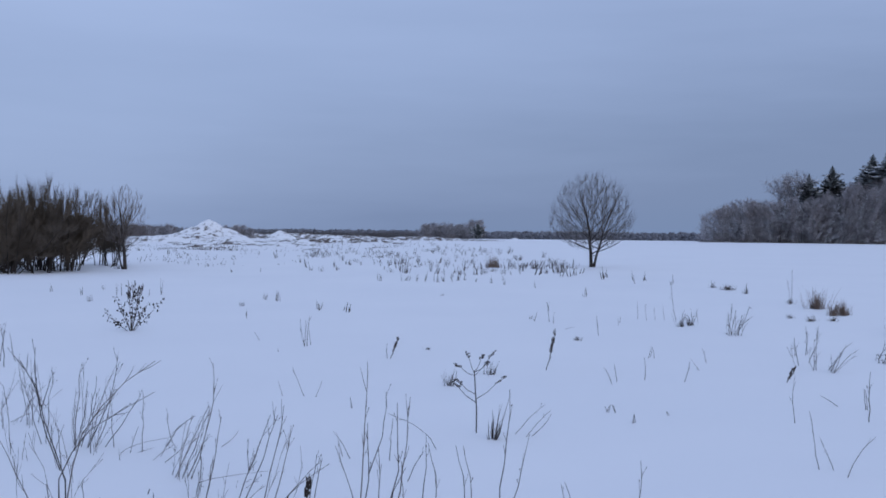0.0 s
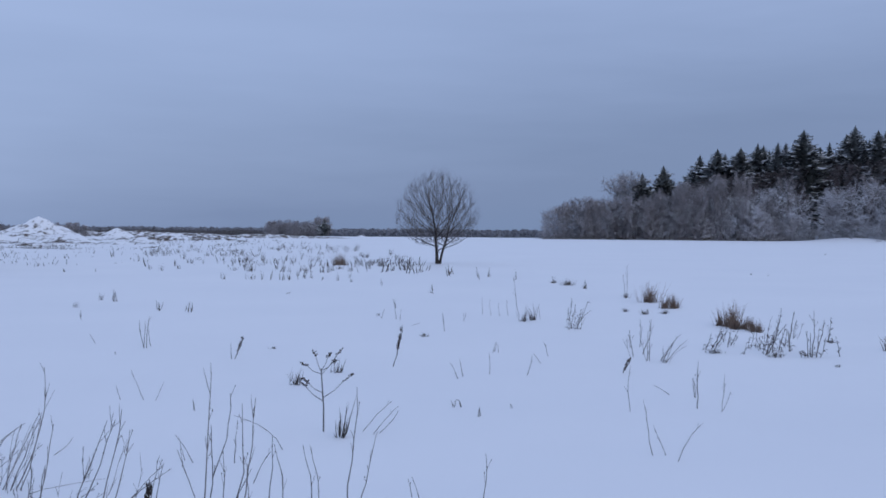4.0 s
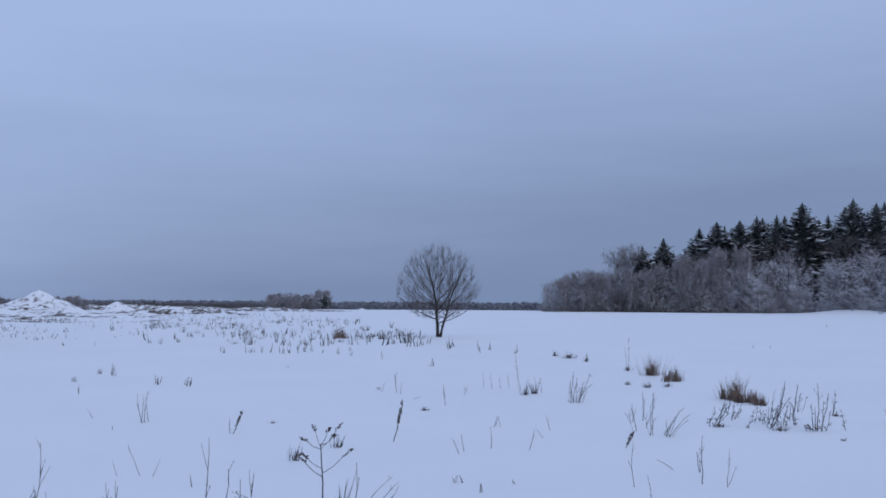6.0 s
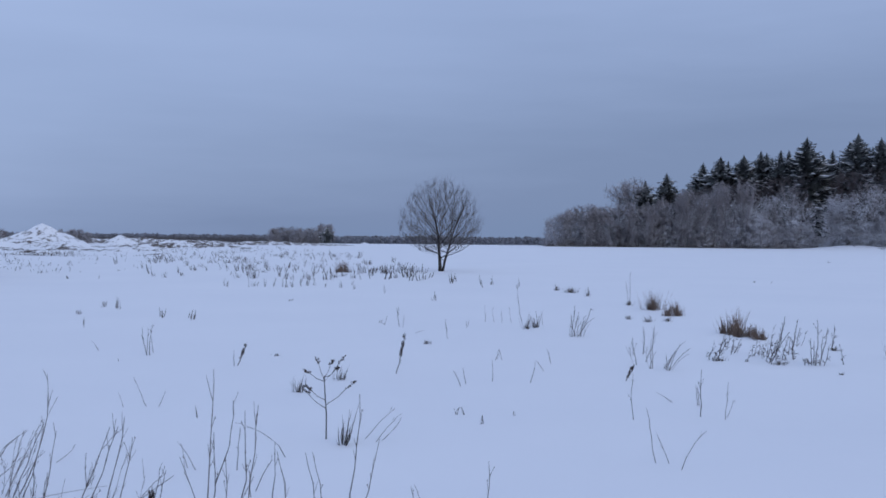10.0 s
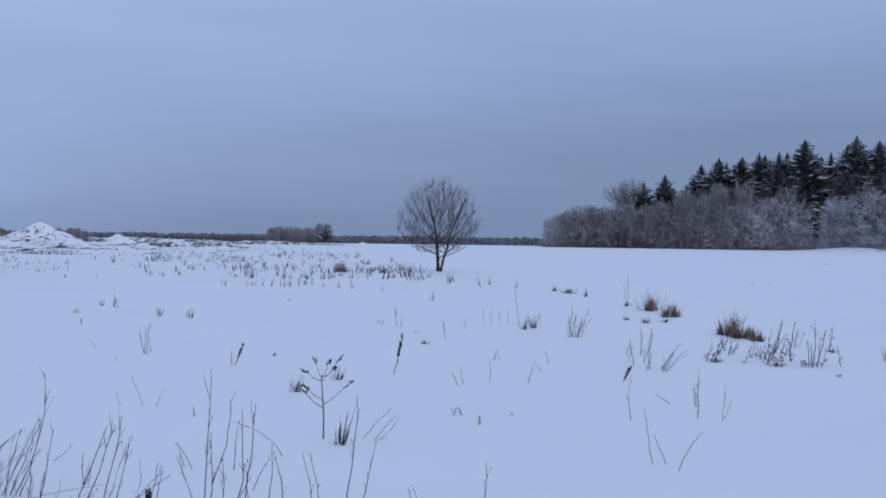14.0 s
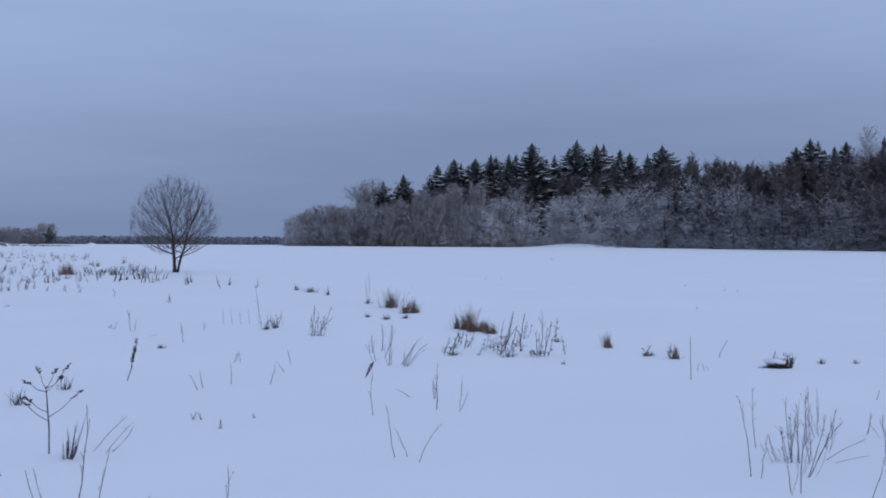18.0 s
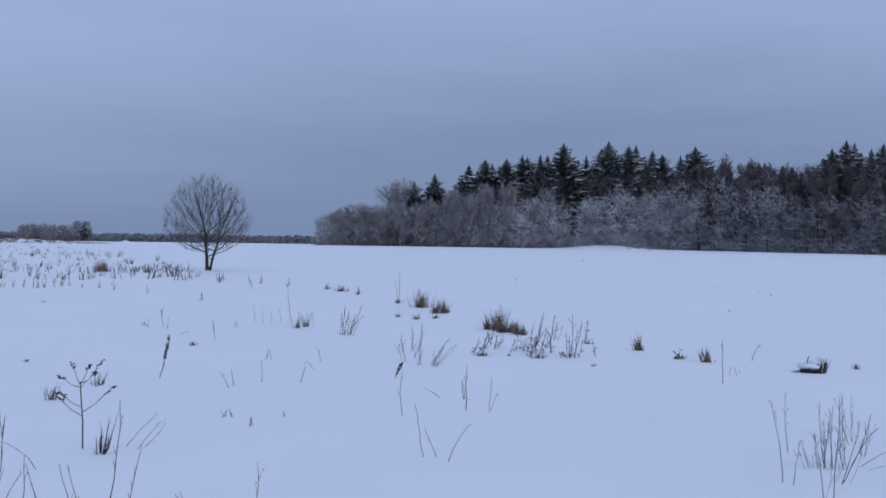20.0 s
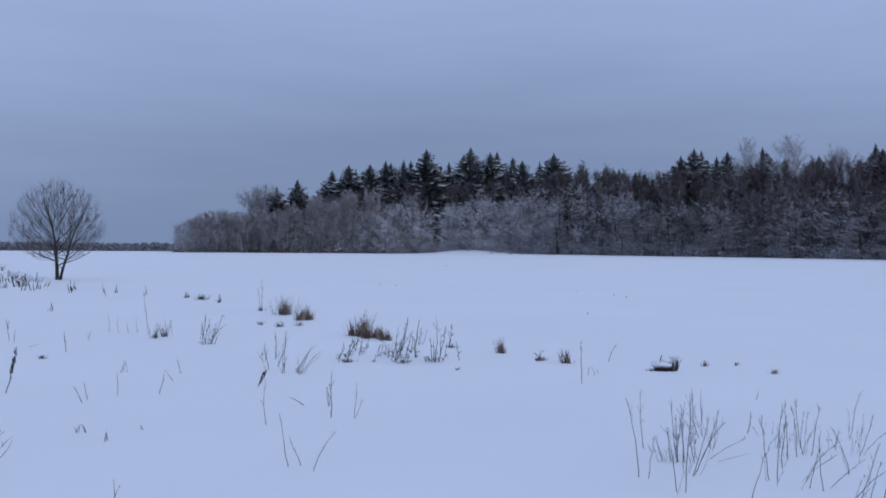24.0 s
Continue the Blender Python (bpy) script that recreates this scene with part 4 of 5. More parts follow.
dry_weeds("fine tangled dry twigs at the verge", -3.30, 7.54, 23.6, [(0.00, -1.01, 0.03, 0.19, -0.00), (-0.07, -0.79, -0.12, 0.49, 0.01), (0.05, 0.21, -0.02, 0.55, -0.00), (0.08, 0.20, 0.07, 0.53, 0.01), (0.17, -0.54, 0.22, 0.53, -0.01), (0.15, -0.53, -0.01, 0.62, -0.01), (-0.03, 0.37, 0.19, 0.30, -0.01), (-0.16, 0.42, 0.13, 0.08, 0.00), (-0.13, 0.15, -0.13, 0.28, -0.01), (-0.18, 1.21, -0.05, 0.30, 0.02), (0.11, 0.31, 0.23, 0.38, 0.00)], 0.0027, 3)
dry_weeds("broken dry weed stems sagging over snow", -2.18, 6.91, 17.5, [(-0.12, -0.20, -0.13, 0.08, -0.00), (-0.12, -0.02, 0.23, 0.11, -0.13), (-0.12, 0.02, 0.11, 0.03, -0.01), (-0.06, 0.01, 0.00, 0.19, -0.01), (0.03, 0.04, 0.03, 0.44, -0.00), (0.26, 0.28, 0.20, 0.27, -0.01), (0.13, -0.13, 0.25, 0.15, 0.00)], 0.0032, 1.6)
dry_weeds("bundle of dry weed stems leaning together", -1.66, 6.21, 15.0, [(-0.08, 0.04, 0.15, 0.46, 0.00), (-0.03, 0.01, 0.16, 0.45, 0.00), (0.02, -0.00, 0.16, 0.47, 0.03), (-0.00, 0.08, 0.18, 0.74, 0.06), (0.07, -1.13, 0.19, 0.61, 0.00), (0.06, -0.38, 0.10, 0.29, 0.01), (-0.05, 0.05, 0.05, 0.40, -0.01), (-0.14, 1.01, 0.08, 0.22, -0.03), (-0.20, 0.50, 0.03, 0.14, 0.04), (0.20, 0.94, 0.39, 0.11, 0.05), (0.10, -1.13, 0.15, 0.40, -0.01)], 0.0034, 2.0)
dry_weeds("tall curved dry weed stems at the verge", -1.13, 5.38, 11.9, [(-0.12, -0.29, 0.16, 0.64, 0.02), (-0.10, -0.29, 0.20, 0.64, 0.02), (0.08, -0.30, 0.23, 0.69, 0.01), (0.10, -0.30, 0.27, 0.58, 0.02), (-0.06, -0.29, 0.15, 0.27, -0.04), (0.07, 1.05, 0.06, 0.23, -0.01), (-0.01, 0.72, 0.18, 0.09, -0.33), (-0.33, -0.30, -0.21, 0.23, -0.06)], 0.0034, 2.0)
dry_weeds("crossed dry weed stems in the snow", -0.75, 5.70, 7.5, [(-0.05, -0.55, 0.04, 0.40, -0.00), (-0.32, -0.56, 0.08, 0.37, -0.02), (0.21, 1.11, 0.15, 0.19, -0.00)], 0.0034, 1.0)
dry_weeds("short dry stem tips poking from snow", -1.55, 5.17, 16.7, [(-0.02, 0.00, 0.00, 0.20, 0.01)], 0.005, 0.5)
dry_weeds("tall fan of slender dry weed stems at the verge", -0.34, 5.72, 3.4, [(-0.13, -0.53, -0.09, 0.86, -0.01), (-0.12, 0.65, 0.01, 0.55, 0.04), (-0.01, -0.53, 0.07, 0.69, 0.04), (0.03, -0.53, 0.14, 0.72, 0.02), (-0.13, -0.53, -0.09, 0.58, 0.02), (-0.06, -0.53, -0.03, 0.45, 0.02), (0.10, -0.53, 0.10, 0.36, 0.00), (0.03, 0.99, 0.06, 0.31, 0.00), (0.06, -0.53, 0.12, 0.34, -0.05), (0.13, 0.46, 0.26, 0.20, 0.00)], 0.0036, 1.6)
dry_weeds("slender dry weed stems leaning at the verge", -0.68, 6.75, 5.8, [(0.39, -1.60, 0.44, 0.51, 0.02), (0.45, -1.60, 0.45, 0.46, 0.05), (0.62, -1.62, 0.60, 0.45, 0.04), (0.09, -1.58, -0.05, 0.45, 0.02), (0.06, 0.00, -0.08, 0.20, 0.00), (-0.22, -1.59, -0.15, 0.40, -0.00), (-0.41, -1.59, -0.12, 0.37, -0.02), (0.08, 1.87, 0.05, 0.12, -0.00), (-0.30, 2.50, -0.21, 0.18, -0.00), (-0.37, 2.58, -0.50, 0.29, -0.00), (-0.58, 2.62, -0.64, 0.15, 0.00)], 0.0033, 0.8)
dry_weeds("thin dry arched stem above the snow", -0.01, 7.06, 0.1, [(0.00, 0.00, -0.38, 0.26, 0.06)], 0.003, 1.5)
dry_weeds("two tall dry stems leaning over the snow", 0.55, 5.50, -5.7, [(-0.22, -0.33, -0.15, 0.76, 0.01), (-0.20, -0.33, -0.04, 0.52, 0.02), (-0.12, 2.00, 0.11, 0.20, 0.05), (-0.37, -0.34, -0.40, 0.45, 0.04), (0.16, -0.33, 0.13, 0.26, 0.01), (0.18, -0.33, 0.15, 0.27, 0.03), (0.52, -0.35, 0.55, 0.40, 0.01)], 0.0034, 1.0)
seeded_stalk("dark seed spike on a dry stem in snow", -0.80, 5.61, 8.1, [(0.00, 0.00, 0.03, 0.20)])
dry_weeds("fallen dry stem with a forked end", 0.59, 7.52, -4.5, [(0.04, -0.06, 0.27, 0.22), (-0.04, 0.06, 0.22, 0.24)])
dry_weeds("faint thin dry stems at the verge", -5.16, 11.26, 24.6, [(-0.02, 0.27, 0.05, 0.47), (0.03, -0.27, -0.01, 0.49), (0.16, 0.20, 0.09, 0.34), (-0.17, -0.19, -0.09, 0.42)])
# weeds of the middle field
seeded_stalk("dark leaning seed stalk standing in snow", 1.21, 11.20, -6.2, [(0.00, 0.00, 0.11, 0.49)])
dry_weeds("dry stalk lying flat on snow", 1.93, 15.95, -6.9, [(0.00, 0.00, 0.26, 0.04)])
seeded_stalk("thin stalk with a dark drooping tip", -0.67, 12.23, 3.1, [(0.00, 0.00, 0.12, 0.29)])
dry_weeds("thin pale stems standing in snow", -1.64, 13.14, 7.1, [(0.83, -1.02, 0.82, 0.18), (-0.22, 0.21, -0.30, 0.38), (-0.20, 0.20, -0.17, 0.42), (-0.25, 0.22, -0.23, 0.36), (-0.15, 0.39, -0.19, 0.23)])
dry_weeds("short bent dry stems in snow", -2.31, 13.28, 9.9, [(-0.20, 0.66, -0.30, 0.14), (0.70, -4.82, 0.67, 0.12), (-0.49, 4.16, -0.51, 0.15)])
dry_weeds("small pair of dark bent stems", 1.49, 8.46, -10.0, [(-0.05, -0.00, -0.00, 0.07), (0.06, 0.00, 0.02, 0.07), (-0.02, -0.00, -0.05, 0.06), (-0.03, -0.00, -0.00, 0.07), (0.05, 0.00, 0.01, 0.07)], 0.0047, 0)
dry_weeds("small bent dark stem tip in snow", 1.60, 7.96, -11.4, [(-0.02, -0.01, -0.00, 0.08), (0.02, 0.02, 0.00, 0.07), (-0.01, -0.01, 0.00, 0.07)], 0.0047, 0)
dry_weeds("tiny dark stem stub in snow", 1.99, 8.35, -13.4, [(-0.01, -0.00, -0.03, 0.04), (0.01, 0.00, -0.03, 0.04)], 0.0047, 0)
dry_weeds("bent dry stem with a hooked top", 2.55, 11.82, -12.2, [(-0.04, -1.33, -0.05, 0.23), (-0.04, 0.40, 0.03, 0.16), (0.07, 0.41, 0.04, 0.15), (0.01, 0.52, 0.04, 0.12)], 0.0047, 0)
dry_weeds("bent dry stems with a dark broken tip", 2.53, 10.80, -13.2, [(0.17, -0.41, 0.24, 0.23), (0.40, 0.57, 0.27, 0.13), (0.49, 1.21, 0.42, 0.20), (-0.54, -0.79, -0.65, 0.18), (-0.51, -0.58, -0.55, 0.19)])
seeded_stalk("dark leaning broken stalk in snow", 3.74, 10.46, -19.7, [(0.00, 0.00, 0.10, 0.18)])
dry_weeds("thin upright dry stem in snow", 2.99, 8.10, -20.3, [(0.00, 0.00, -0.01, 0.41)])
dry_weeds("long dry stems crossing in snow", 2.64, 6.44, -22.3, [(-0.08, 0.04, -0.16, 0.39), (0.01, 0.07, -0.09, 0.21), (0.07, -0.11, 0.25, 0.28)])
dry_weeds("thin dry stem lying across snow", 3.77, 8.99, -22.8, [(0.00, 0.00, -0.21, 0.09)])
dry_weeds("short thick broken stem beside a thin one", 3.92, 8.84, -23.9, [(-0.01, -0.00, -0.03, 0.19), (0.01, 0.00, -0.02, 0.19)], 0.0047, 0)
dry_weeds("thin upright stem beside a broken one", 3.67, 8.22, -24.1, [(0.00, 0.00, 0.00, 0.43)])
dry_weeds("thin forked dry stem in snow", 3.85, 8.13, -25.4, [(-0.00, -0.07, 0.03, 0.34), (0.00, 0.07, 0.08, 0.16)])
dry_weeds("upright grey dry stems in a loose group", 4.55, 12.00, -20.8, [(-0.08, -0.27, -0.14, 0.34), (-0.01, 0.80, -0.01, 0.40), (0.08, -0.61, 0.09, 0.37), (0.12, -0.60, 0.13, 0.53), (0.02, 0.05, 0.15, 0.30), (-0.14, 0.63, -0.16, 0.19)], 0.0032, 2.2)
dry_weeds("fine leaning dry stems with dark foot", 4.57, 11.25, -22.1, [(-0.03, -0.03, 0.21, 0.36), (-0.00, -0.07, 0.28, 0.29), (0.02, -0.01, 0.13, 0.28), (-0.06, 0.12, 0.08, 0.17), (0.07, -0.00, -0.04, 0.07)], 0.0032, 2.2)
dry_weeds("dark branching dry weed in snow", 4.65, 15.36, -16.9, [(-0.07, -0.17, -0.02, 0.45), (-0.03, -0.17, 0.04, 0.41), (0.01, -0.16, 0.24, 0.46), (0.04, 0.42, 0.30, 0.27), (-0.01, 0.22, -0.08, 0.34), (0.06, -0.14, 0.13, 0.33)], 0.006, 2.2)
dry_weeds("faint thin dry stems beside a tuft", 4.10, 17.52, -13.2, [(-0.53, 0.37, -0.55, 0.32), (-0.36, 0.15, -0.39, 0.29), (-0.20, 0.18, -0.23, 0.23), (-0.04, 0.21, -0.08, 0.29), (0.17, -0.11, 0.06, 0.73), (0.42, -0.41, 0.40, 0.27), (0.54, -0.39, 0.50, 0.27)], 0.0025)
dry_weeds("single tall thin stem in snow", 7.98, 22.08, -19.9, [(0.01, 0.00, 0.03, 0.75), (-0.01, -0.00, -0.07, 0.57)])
dry_weeds("short thin stems scattered in snow", 2.13, 16.80, -7.2, [(0.55, -1.90, 0.50, 0.30), (0.94, -0.01, 0.93, 0.14), (-0.26, 0.45, -0.30, 0.33), (-0.50, 0.66, -0.62, 0.08), (-0.54, 0.66, -0.48, 0.16), (-0.19, 0.13, -0.17, 0.20)])
dry_weeds("dense leaning dry stems with dark feet", 5.83, 12.47, -25.0, [(-0.12, -0.58, 0.09, 0.32, 0.01), (-0.07, -0.50, 0.14, 0.31, -0.00), (-0.02, 0.20, 0.05, 0.27, 0.00), (0.09, 0.91, 0.14, 0.22, 0.00), (0.14, 0.30, 0.19, 0.23, 0.00), (0.18, 0.51, 0.30, 0.24, 0.00), (-0.16, -0.22, -0.07, 0.14, -0.01), (-0.04, -0.62, -0.10, 0.07, -0.01)], 0.0066, 2.0)
dry_weeds("short upright dry stems under a grass tuft", 6.31, 12.35, -27.1, [(-0.13, -0.66, -0.09, 0.13, 0.00), (-0.04, 0.04, 0.01, 0.24, -0.00), (0.03, 0.16, 0.04, 0.21, -0.00), (0.13, 0.25, 0.15, 0.21, -0.00), (0.08, 0.13, 0.08, 0.16, 0.01), (-0.07, 0.07, -0.05, 0.17, -0.00)], 0.005, 1.0)
dry_weeds("crowded tall dry stems leaning in snow", 6.47, 12.03, -28.3, [(-0.15, -0.51, 0.04, 0.45, 0.01), (-0.12, -0.29, 0.06, 0.60, 0.04), (-0.10, -0.17, 0.12, 0.38, -0.00), (-0.05, -0.08, -0.02, 0.27, -0.00), (0.01, -0.01, 0.11, 0.33, 0.01), (0.11, 0.54, 0.14, 0.24, -0.00), (0.16, 0.05, 0.23, 0.54, -0.01), (0.18, 0.02, 0.16, 0.26, -0.00), (-0.07, -0.68, 0.12, 0.05, -0.02), (-0.02, -0.62, 0.08, 0.09, -0.02), (-0.18, -0.09, -0.11, 0.21, 0.01), (0.24, 1.84, 0.29, 0.27, -0.01)], 0.0066, 2.0)
dry_weeds("upright dry stems in a row", 6.86, 11.68, -30.4, [(-0.17, -0.44, -0.21, 0.08, -0.00), (-0.13, -0.42, -0.17, 0.08, -0.00), (-0.10, -0.41, -0.12, 0.34, 0.00), (-0.06, -0.39, -0.04, 0.55, 0.01), (-0.02, -0.37, 0.08, 0.48, 0.01), (0.03, -0.35, 0.10, 0.24, 0.01), (-0.08, -0.36, -0.08, 0.30, -0.00), (0.00, -0.32, 0.02, 0.35, -0.00), (0.14, 1.63, 0.19, 0.35, 0.01), (0.13, 1.62, 0.16, 0.17, 0.01), (0.28, -0.19, 0.24, 0.21, -0.00)], 0.0062, 1.6)
# stems beside the open field
dry_weeds("two thin upright dry stems", 4.93, 5.41, -42.4, [(-0.02, -0.49, -0.10, 0.54), (0.02, 0.49, -0.02, 0.46)])
dry_weeds("small forked dry stem in snow", 4.93, 5.32, -42.8, [(-0.02, -0.45, 0.03, 0.30), (0.02, 0.45, -0.02, 0.06)])
dry_weeds("bushy cluster of dry branching weed stems", 5.04, 5.13, -44.5, [(-0.01, -0.71, -0.09, 0.42), (0.04, -0.70, 0.07, 0.55), (-0.11, 0.17, -0.18, 0.19), (0.00, 0.18, -0.06, 0.47), (0.04, 0.15, 0.03, 0.46), (0.02, 0.15, -0.00, 0.33), (0.12, 0.17, 0.07, 0.50), (-0.01, 0.25, -0.03, 0.34), (-0.05, 0.18, -0.09, 0.23), (-0.03, 0.15, 0.01, 0.42)], 0.0031, 3)
dry_weeds("leaning branching dry weed stems", 5.45, 5.33, -45.6, [(-0.06, -0.68, 0.06, 0.42), (-0.06, -0.66, 0.12, 0.45), (0.01, 0.72, -0.00, 0.40), (0.00, 0.64, -0.07, 0.40), (0.10, 0.24, 0.13, 0.31), (-0.01, -0.13, 0.18, 0.29), (0.01, -0.12, 0.33, 0.17)], 0.003, 2.5)
dry_weeds("cluster of dry branching stems with bushy tops", 5.94, 4.92, -50.4, [(-0.11, -0.72, -0.17, 0.43), (-0.06, -0.75, -0.01, 0.42), (-0.04, -0.35, -0.01, 0.32), (0.01, 0.02, -0.02, 0.40), (0.06, 0.04, 0.02, 0.39), (0.12, 0.15, 0.06, 0.42), (0.16, 0.13, 0.23, 0.38), (-0.16, 0.83, -0.23, 0.14), (-0.08, 0.29, -0.04, 0.36), (0.09, 0.36, 0.12, 0.29)], 0.0031, 3)
dry_weeds("short leaning dry stem in snow", 7.20, 6.40, -48.3, [(-0.04, -1.06, -0.00, 0.21), (0.04, 1.06, 0.08, 0.09)])
dry_weeds("tall leaning dry stem at the verge", 4.73, 4.22, -48.2, [(0.00, 0.00, 0.10, 0.33)])
dry_weeds("tangle of crossed dry weed stems", 5.85, 4.39, -53.1, [(-0.10, -0.48, -0.12, 0.39), (-0.24, -0.28, 0.01, 0.30), (-0.20, -0.43, -0.13, 0.26), (0.07, 0.05, -0.05, 0.31), (0.07, 1.37, 0.14, 0.39), (0.11, 0.69, 0.23, 0.34), (0.13, 0.74, 0.33, 0.20), (-0.09, -0.38, 0.15, 0.20), (0.11, -0.71, 0.22, 0.37), (0.16, -0.69, 0.24, 0.26), (0.04, -0.74, 0.26, 0.21), (-0.04, 0.86, -0.01, 0.18)], 0.003, 2.5)
dry_weeds("tangle of leaning dry weed stems", 5.74, 3.95, -55.5, [(0.03, -0.19, 0.10, 0.31), (-0.00, 0.37, 0.07, 0.32), (-0.03, -0.18, 0.03, 0.30)])
dry_weeds("thin dry stem beside a tuft", 7.99, 9.63, -39.7, [(-0.16, -1.13, -0.18, 0.47), (0.16, 1.13, 0.29, 0.24)])
dry_weeds("short stubs of broken stem in snow", 7.72, 9.34, -39.6, [(-0.08, -0.07, -0.06, 0.11), (0.02, 0.00, -0.03, 0.10), (0.06, 0.07, 0.03, 0.06)])
dry_weeds("small leafy dark stem in snow", 7.94, 10.79, -36.3, [(-0.05, -0.07, 0.06, 0.16), (0.01, 0.00, 0.11, 0.04), (0.04, 0.07, -0.03, 0.06)], 0.008)
# grass tufts
grass_tuft("golden dry grass tuft standing in snow", 8.10, 20.82, 0.45, 0.53)
grass_tuft("golden dry grass tuft standing in snow", 7.77, 19.11, 0.29, 0.32)
grass_tuft("golden dry grass tuft standing in snow", 7.99, 19.10, 0.27, 0.39)
grass_tuft("golden dry grass tuft standing in snow", 7.42, 15.32, 0.34, 0.50)
grass_tuft("golden dry grass tuft standing in snow", 7.42, 14.92, 0.26, 0.26)
grass_tuft("golden dry grass tuft standing in snow", 7.44, 14.56, 0.25, 0.31)
grass_tuft("dry grass tuft with long blades in snow", 4.12, 16.61, 0.14, 0.30)
grass_tuft("dry grass tuft with long blades in snow", 4.34, 16.81, 0.20, 0.32)
grass_tuft("golden dry grass tuft standing in snow", 7.31, 15.50, 0.18, 0.34)
grass_tuft("golden dry grass tuft standing in snow", 7.29, 14.93, 0.20, 0.29)
grass_tuft("golden dry grass tuft standing in snow", 7.45, 14.39, 0.13, 0.23)
grass_tuft("golden dry grass tuft standing in snow", 2.18, 43.70, 0.44, 0.66)
grass_tuft("golden dry grass tuft standing in snow", 2.46, 43.80, 0.40, 0.60)
grass_tuft("small dark dry grass tuft in snow", 8.22, 27.71, 0.44, 0.20)
grass_tuft("small dark dry grass tuft in snow", 8.06, 22.26, 0.20, 0.14)
grass_tuft("small dark dry grass tuft in snow", 6.80, 17.70, 0.22, 0.13)
grass_tuft("small dark dry grass tuft in snow", 7.24, 17.80, 0.18, 0.11)
grass_tuft("small dark dry grass tuft in snow", 6.64, 18.35, 0.14, 0.10)
grass_tuft("small dark dry grass tuft in snow", 8.22, 26.06, 0.13, 0.19)
grass_tuft("small dark dry grass tuft in snow", 7.81, 12.91, 0.16, 0.09)
grass_tuft("small dark dry grass tuft in snow", 6.49, 10.61, 0.09, 0.04)
grass_tuft("small dark dry grass tuft in snow", 8.12, 28.93, 0.21, 0.14)
grass_tuft("small dark dry grass tuft in snow", 2.00, 14.17, 0.12, 0.07)
grass_tuft("small dark dry grass tuft in snow", 6.19, 11.50, 0.17, 0.08)
grass_tuft("small dark dry grass tuft in snow", 5.59, 11.95, 0.17, 0.08)
grass_tuft("small dark dry grass tuft in snow", -0.19, 13.18, 0.11, 0.04)
grass_tuft("dry grass tuft with long blades in snow", 0.40, 7.42, 0.07, 0.38)
grass_tuft("dry grass tuft with long blades in snow", 0.56, 10.86, 0.17, 0.19)
grass_tuft("dry grass tuft with long blades in snow", 0.09, 10.07, 0.13, 0.22)
grass_tuft("small dry grass tuft beside the open field", 8.07, 11.91, 0.17, 0.29)
grass_tuft("small dry grass tuft beside the open field", 8.12, 10.41, 0.19, 0.23)
grass_tuft("small dry grass tuft beside the open field", 9.63, 9.35, 0.08, 0.10)
grass_tuft("small dry grass tuft beside the open field", 9.91, 8.43, 0.14, 0.08)
grass_tuft("small dry grass tuft beside the open field", 10.06, 9.19, 0.06, 0.06)
grass_tuft("small dry grass tuft beside the open field", 7.95, 10.79, 0.17, 0.10)
tiny("small dry grass tuft in the snowy field", -3.80, 21.95, 0.16, 0.26)
tiny("small dry grass tuft in the snowy field", -2.46, 19.22, 0.14, 0.21)
tiny("small dry grass tuft in the snowy field", -1.86, 18.80, 0.16, 0.20)
tiny("small dry grass tuft in the snowy field", -3.69, 21.78, 0.10, 0.26)
tiny("small dry grass tuft in the snowy field", -4.22, 20.26, 0.12, 0.15)
tiny("small dry grass tuft in the snowy field", -4.11, 22.31, 0.13, 0.16)
tiny("small dry grass tuft in the snowy field", -2.15, 12.63, 0.06, 0.06)
tiny("small dry grass tuft in the snowy field", -5.24, 38.33, 0.18, 0.27)
tiny("small dry grass tuft in the snowy field", -4.31, 39.47, 0.19, 0.23)
tiny("small dry grass tuft in the snowy field", -2.02, 30.82, 0.15, 0.25)
tiny("small dry grass tuft in the snowy field", -1.13, 31.18, 0.18, 0.18)
tiny("small dry grass tuft in the snowy field", 3.58, 24.02, 0.14, 0.20)
tiny("small dry grass tuft in the snowy field", 7.18, 30.24, 0.11, 0.18)
tiny("small dry grass tuft in the snowy field", -0.01, 24.10, 0.14, 0.07)
tiny("dark grass tufts beside the lone tree", 4.38, 35.34, 0.25, 0.38)
tiny("dark grass tufts beside the lone tree", 4.63, 35.35, 0.29, 0.38)
tiny("dark grass tufts beside the lone tree", 5.02, 36.31, 0.26, 0.43)
tiny("dark grass tufts beside the lone tree", 5.48, 37.85, 0.27, 0.31)
tiny("dark grass tufts beside the lone tree", 5.51, 33.21, 0.24, 0.40)
tiny("dark grass tufts beside the lone tree", 5.97, 34.94, 0.17, 0.29)
tiny("dark grass tufts beside the lone tree", 3.00, 37.21, 0.18, 0.22)
tiny("dark grass tufts beside the lone tree", 6.13, 30.58, 0.15, 0.33)
tiny("dark grass tufts beside the lone tree", 6.80, 32.44, 0.16, 0.23)
tiny("dark grass tufts beside the lone tree", 4.01, 37.78, 0.18, 0.22)
tiny("dark grass tufts beside the lone tree", -0.57, 31.54, 0.15, 0.33)
tiny("dark grass tufts beside the lone tree", -0.28, 30.84, 0.15, 0.29)
tiny("dark grass tufts beside the lone tree", 0.07, 30.85, 0.18, 0.25)
tiny("dark grass tufts beside the lone tree", 0.32, 30.85, 0.15, 0.29)
tiny("dark grass tufts beside the lone tree", 0.51, 31.56, 0.15, 0.26)
tiny("dark grass tufts beside the lone tree", 1.54, 30.52, 0.13, 0.25)
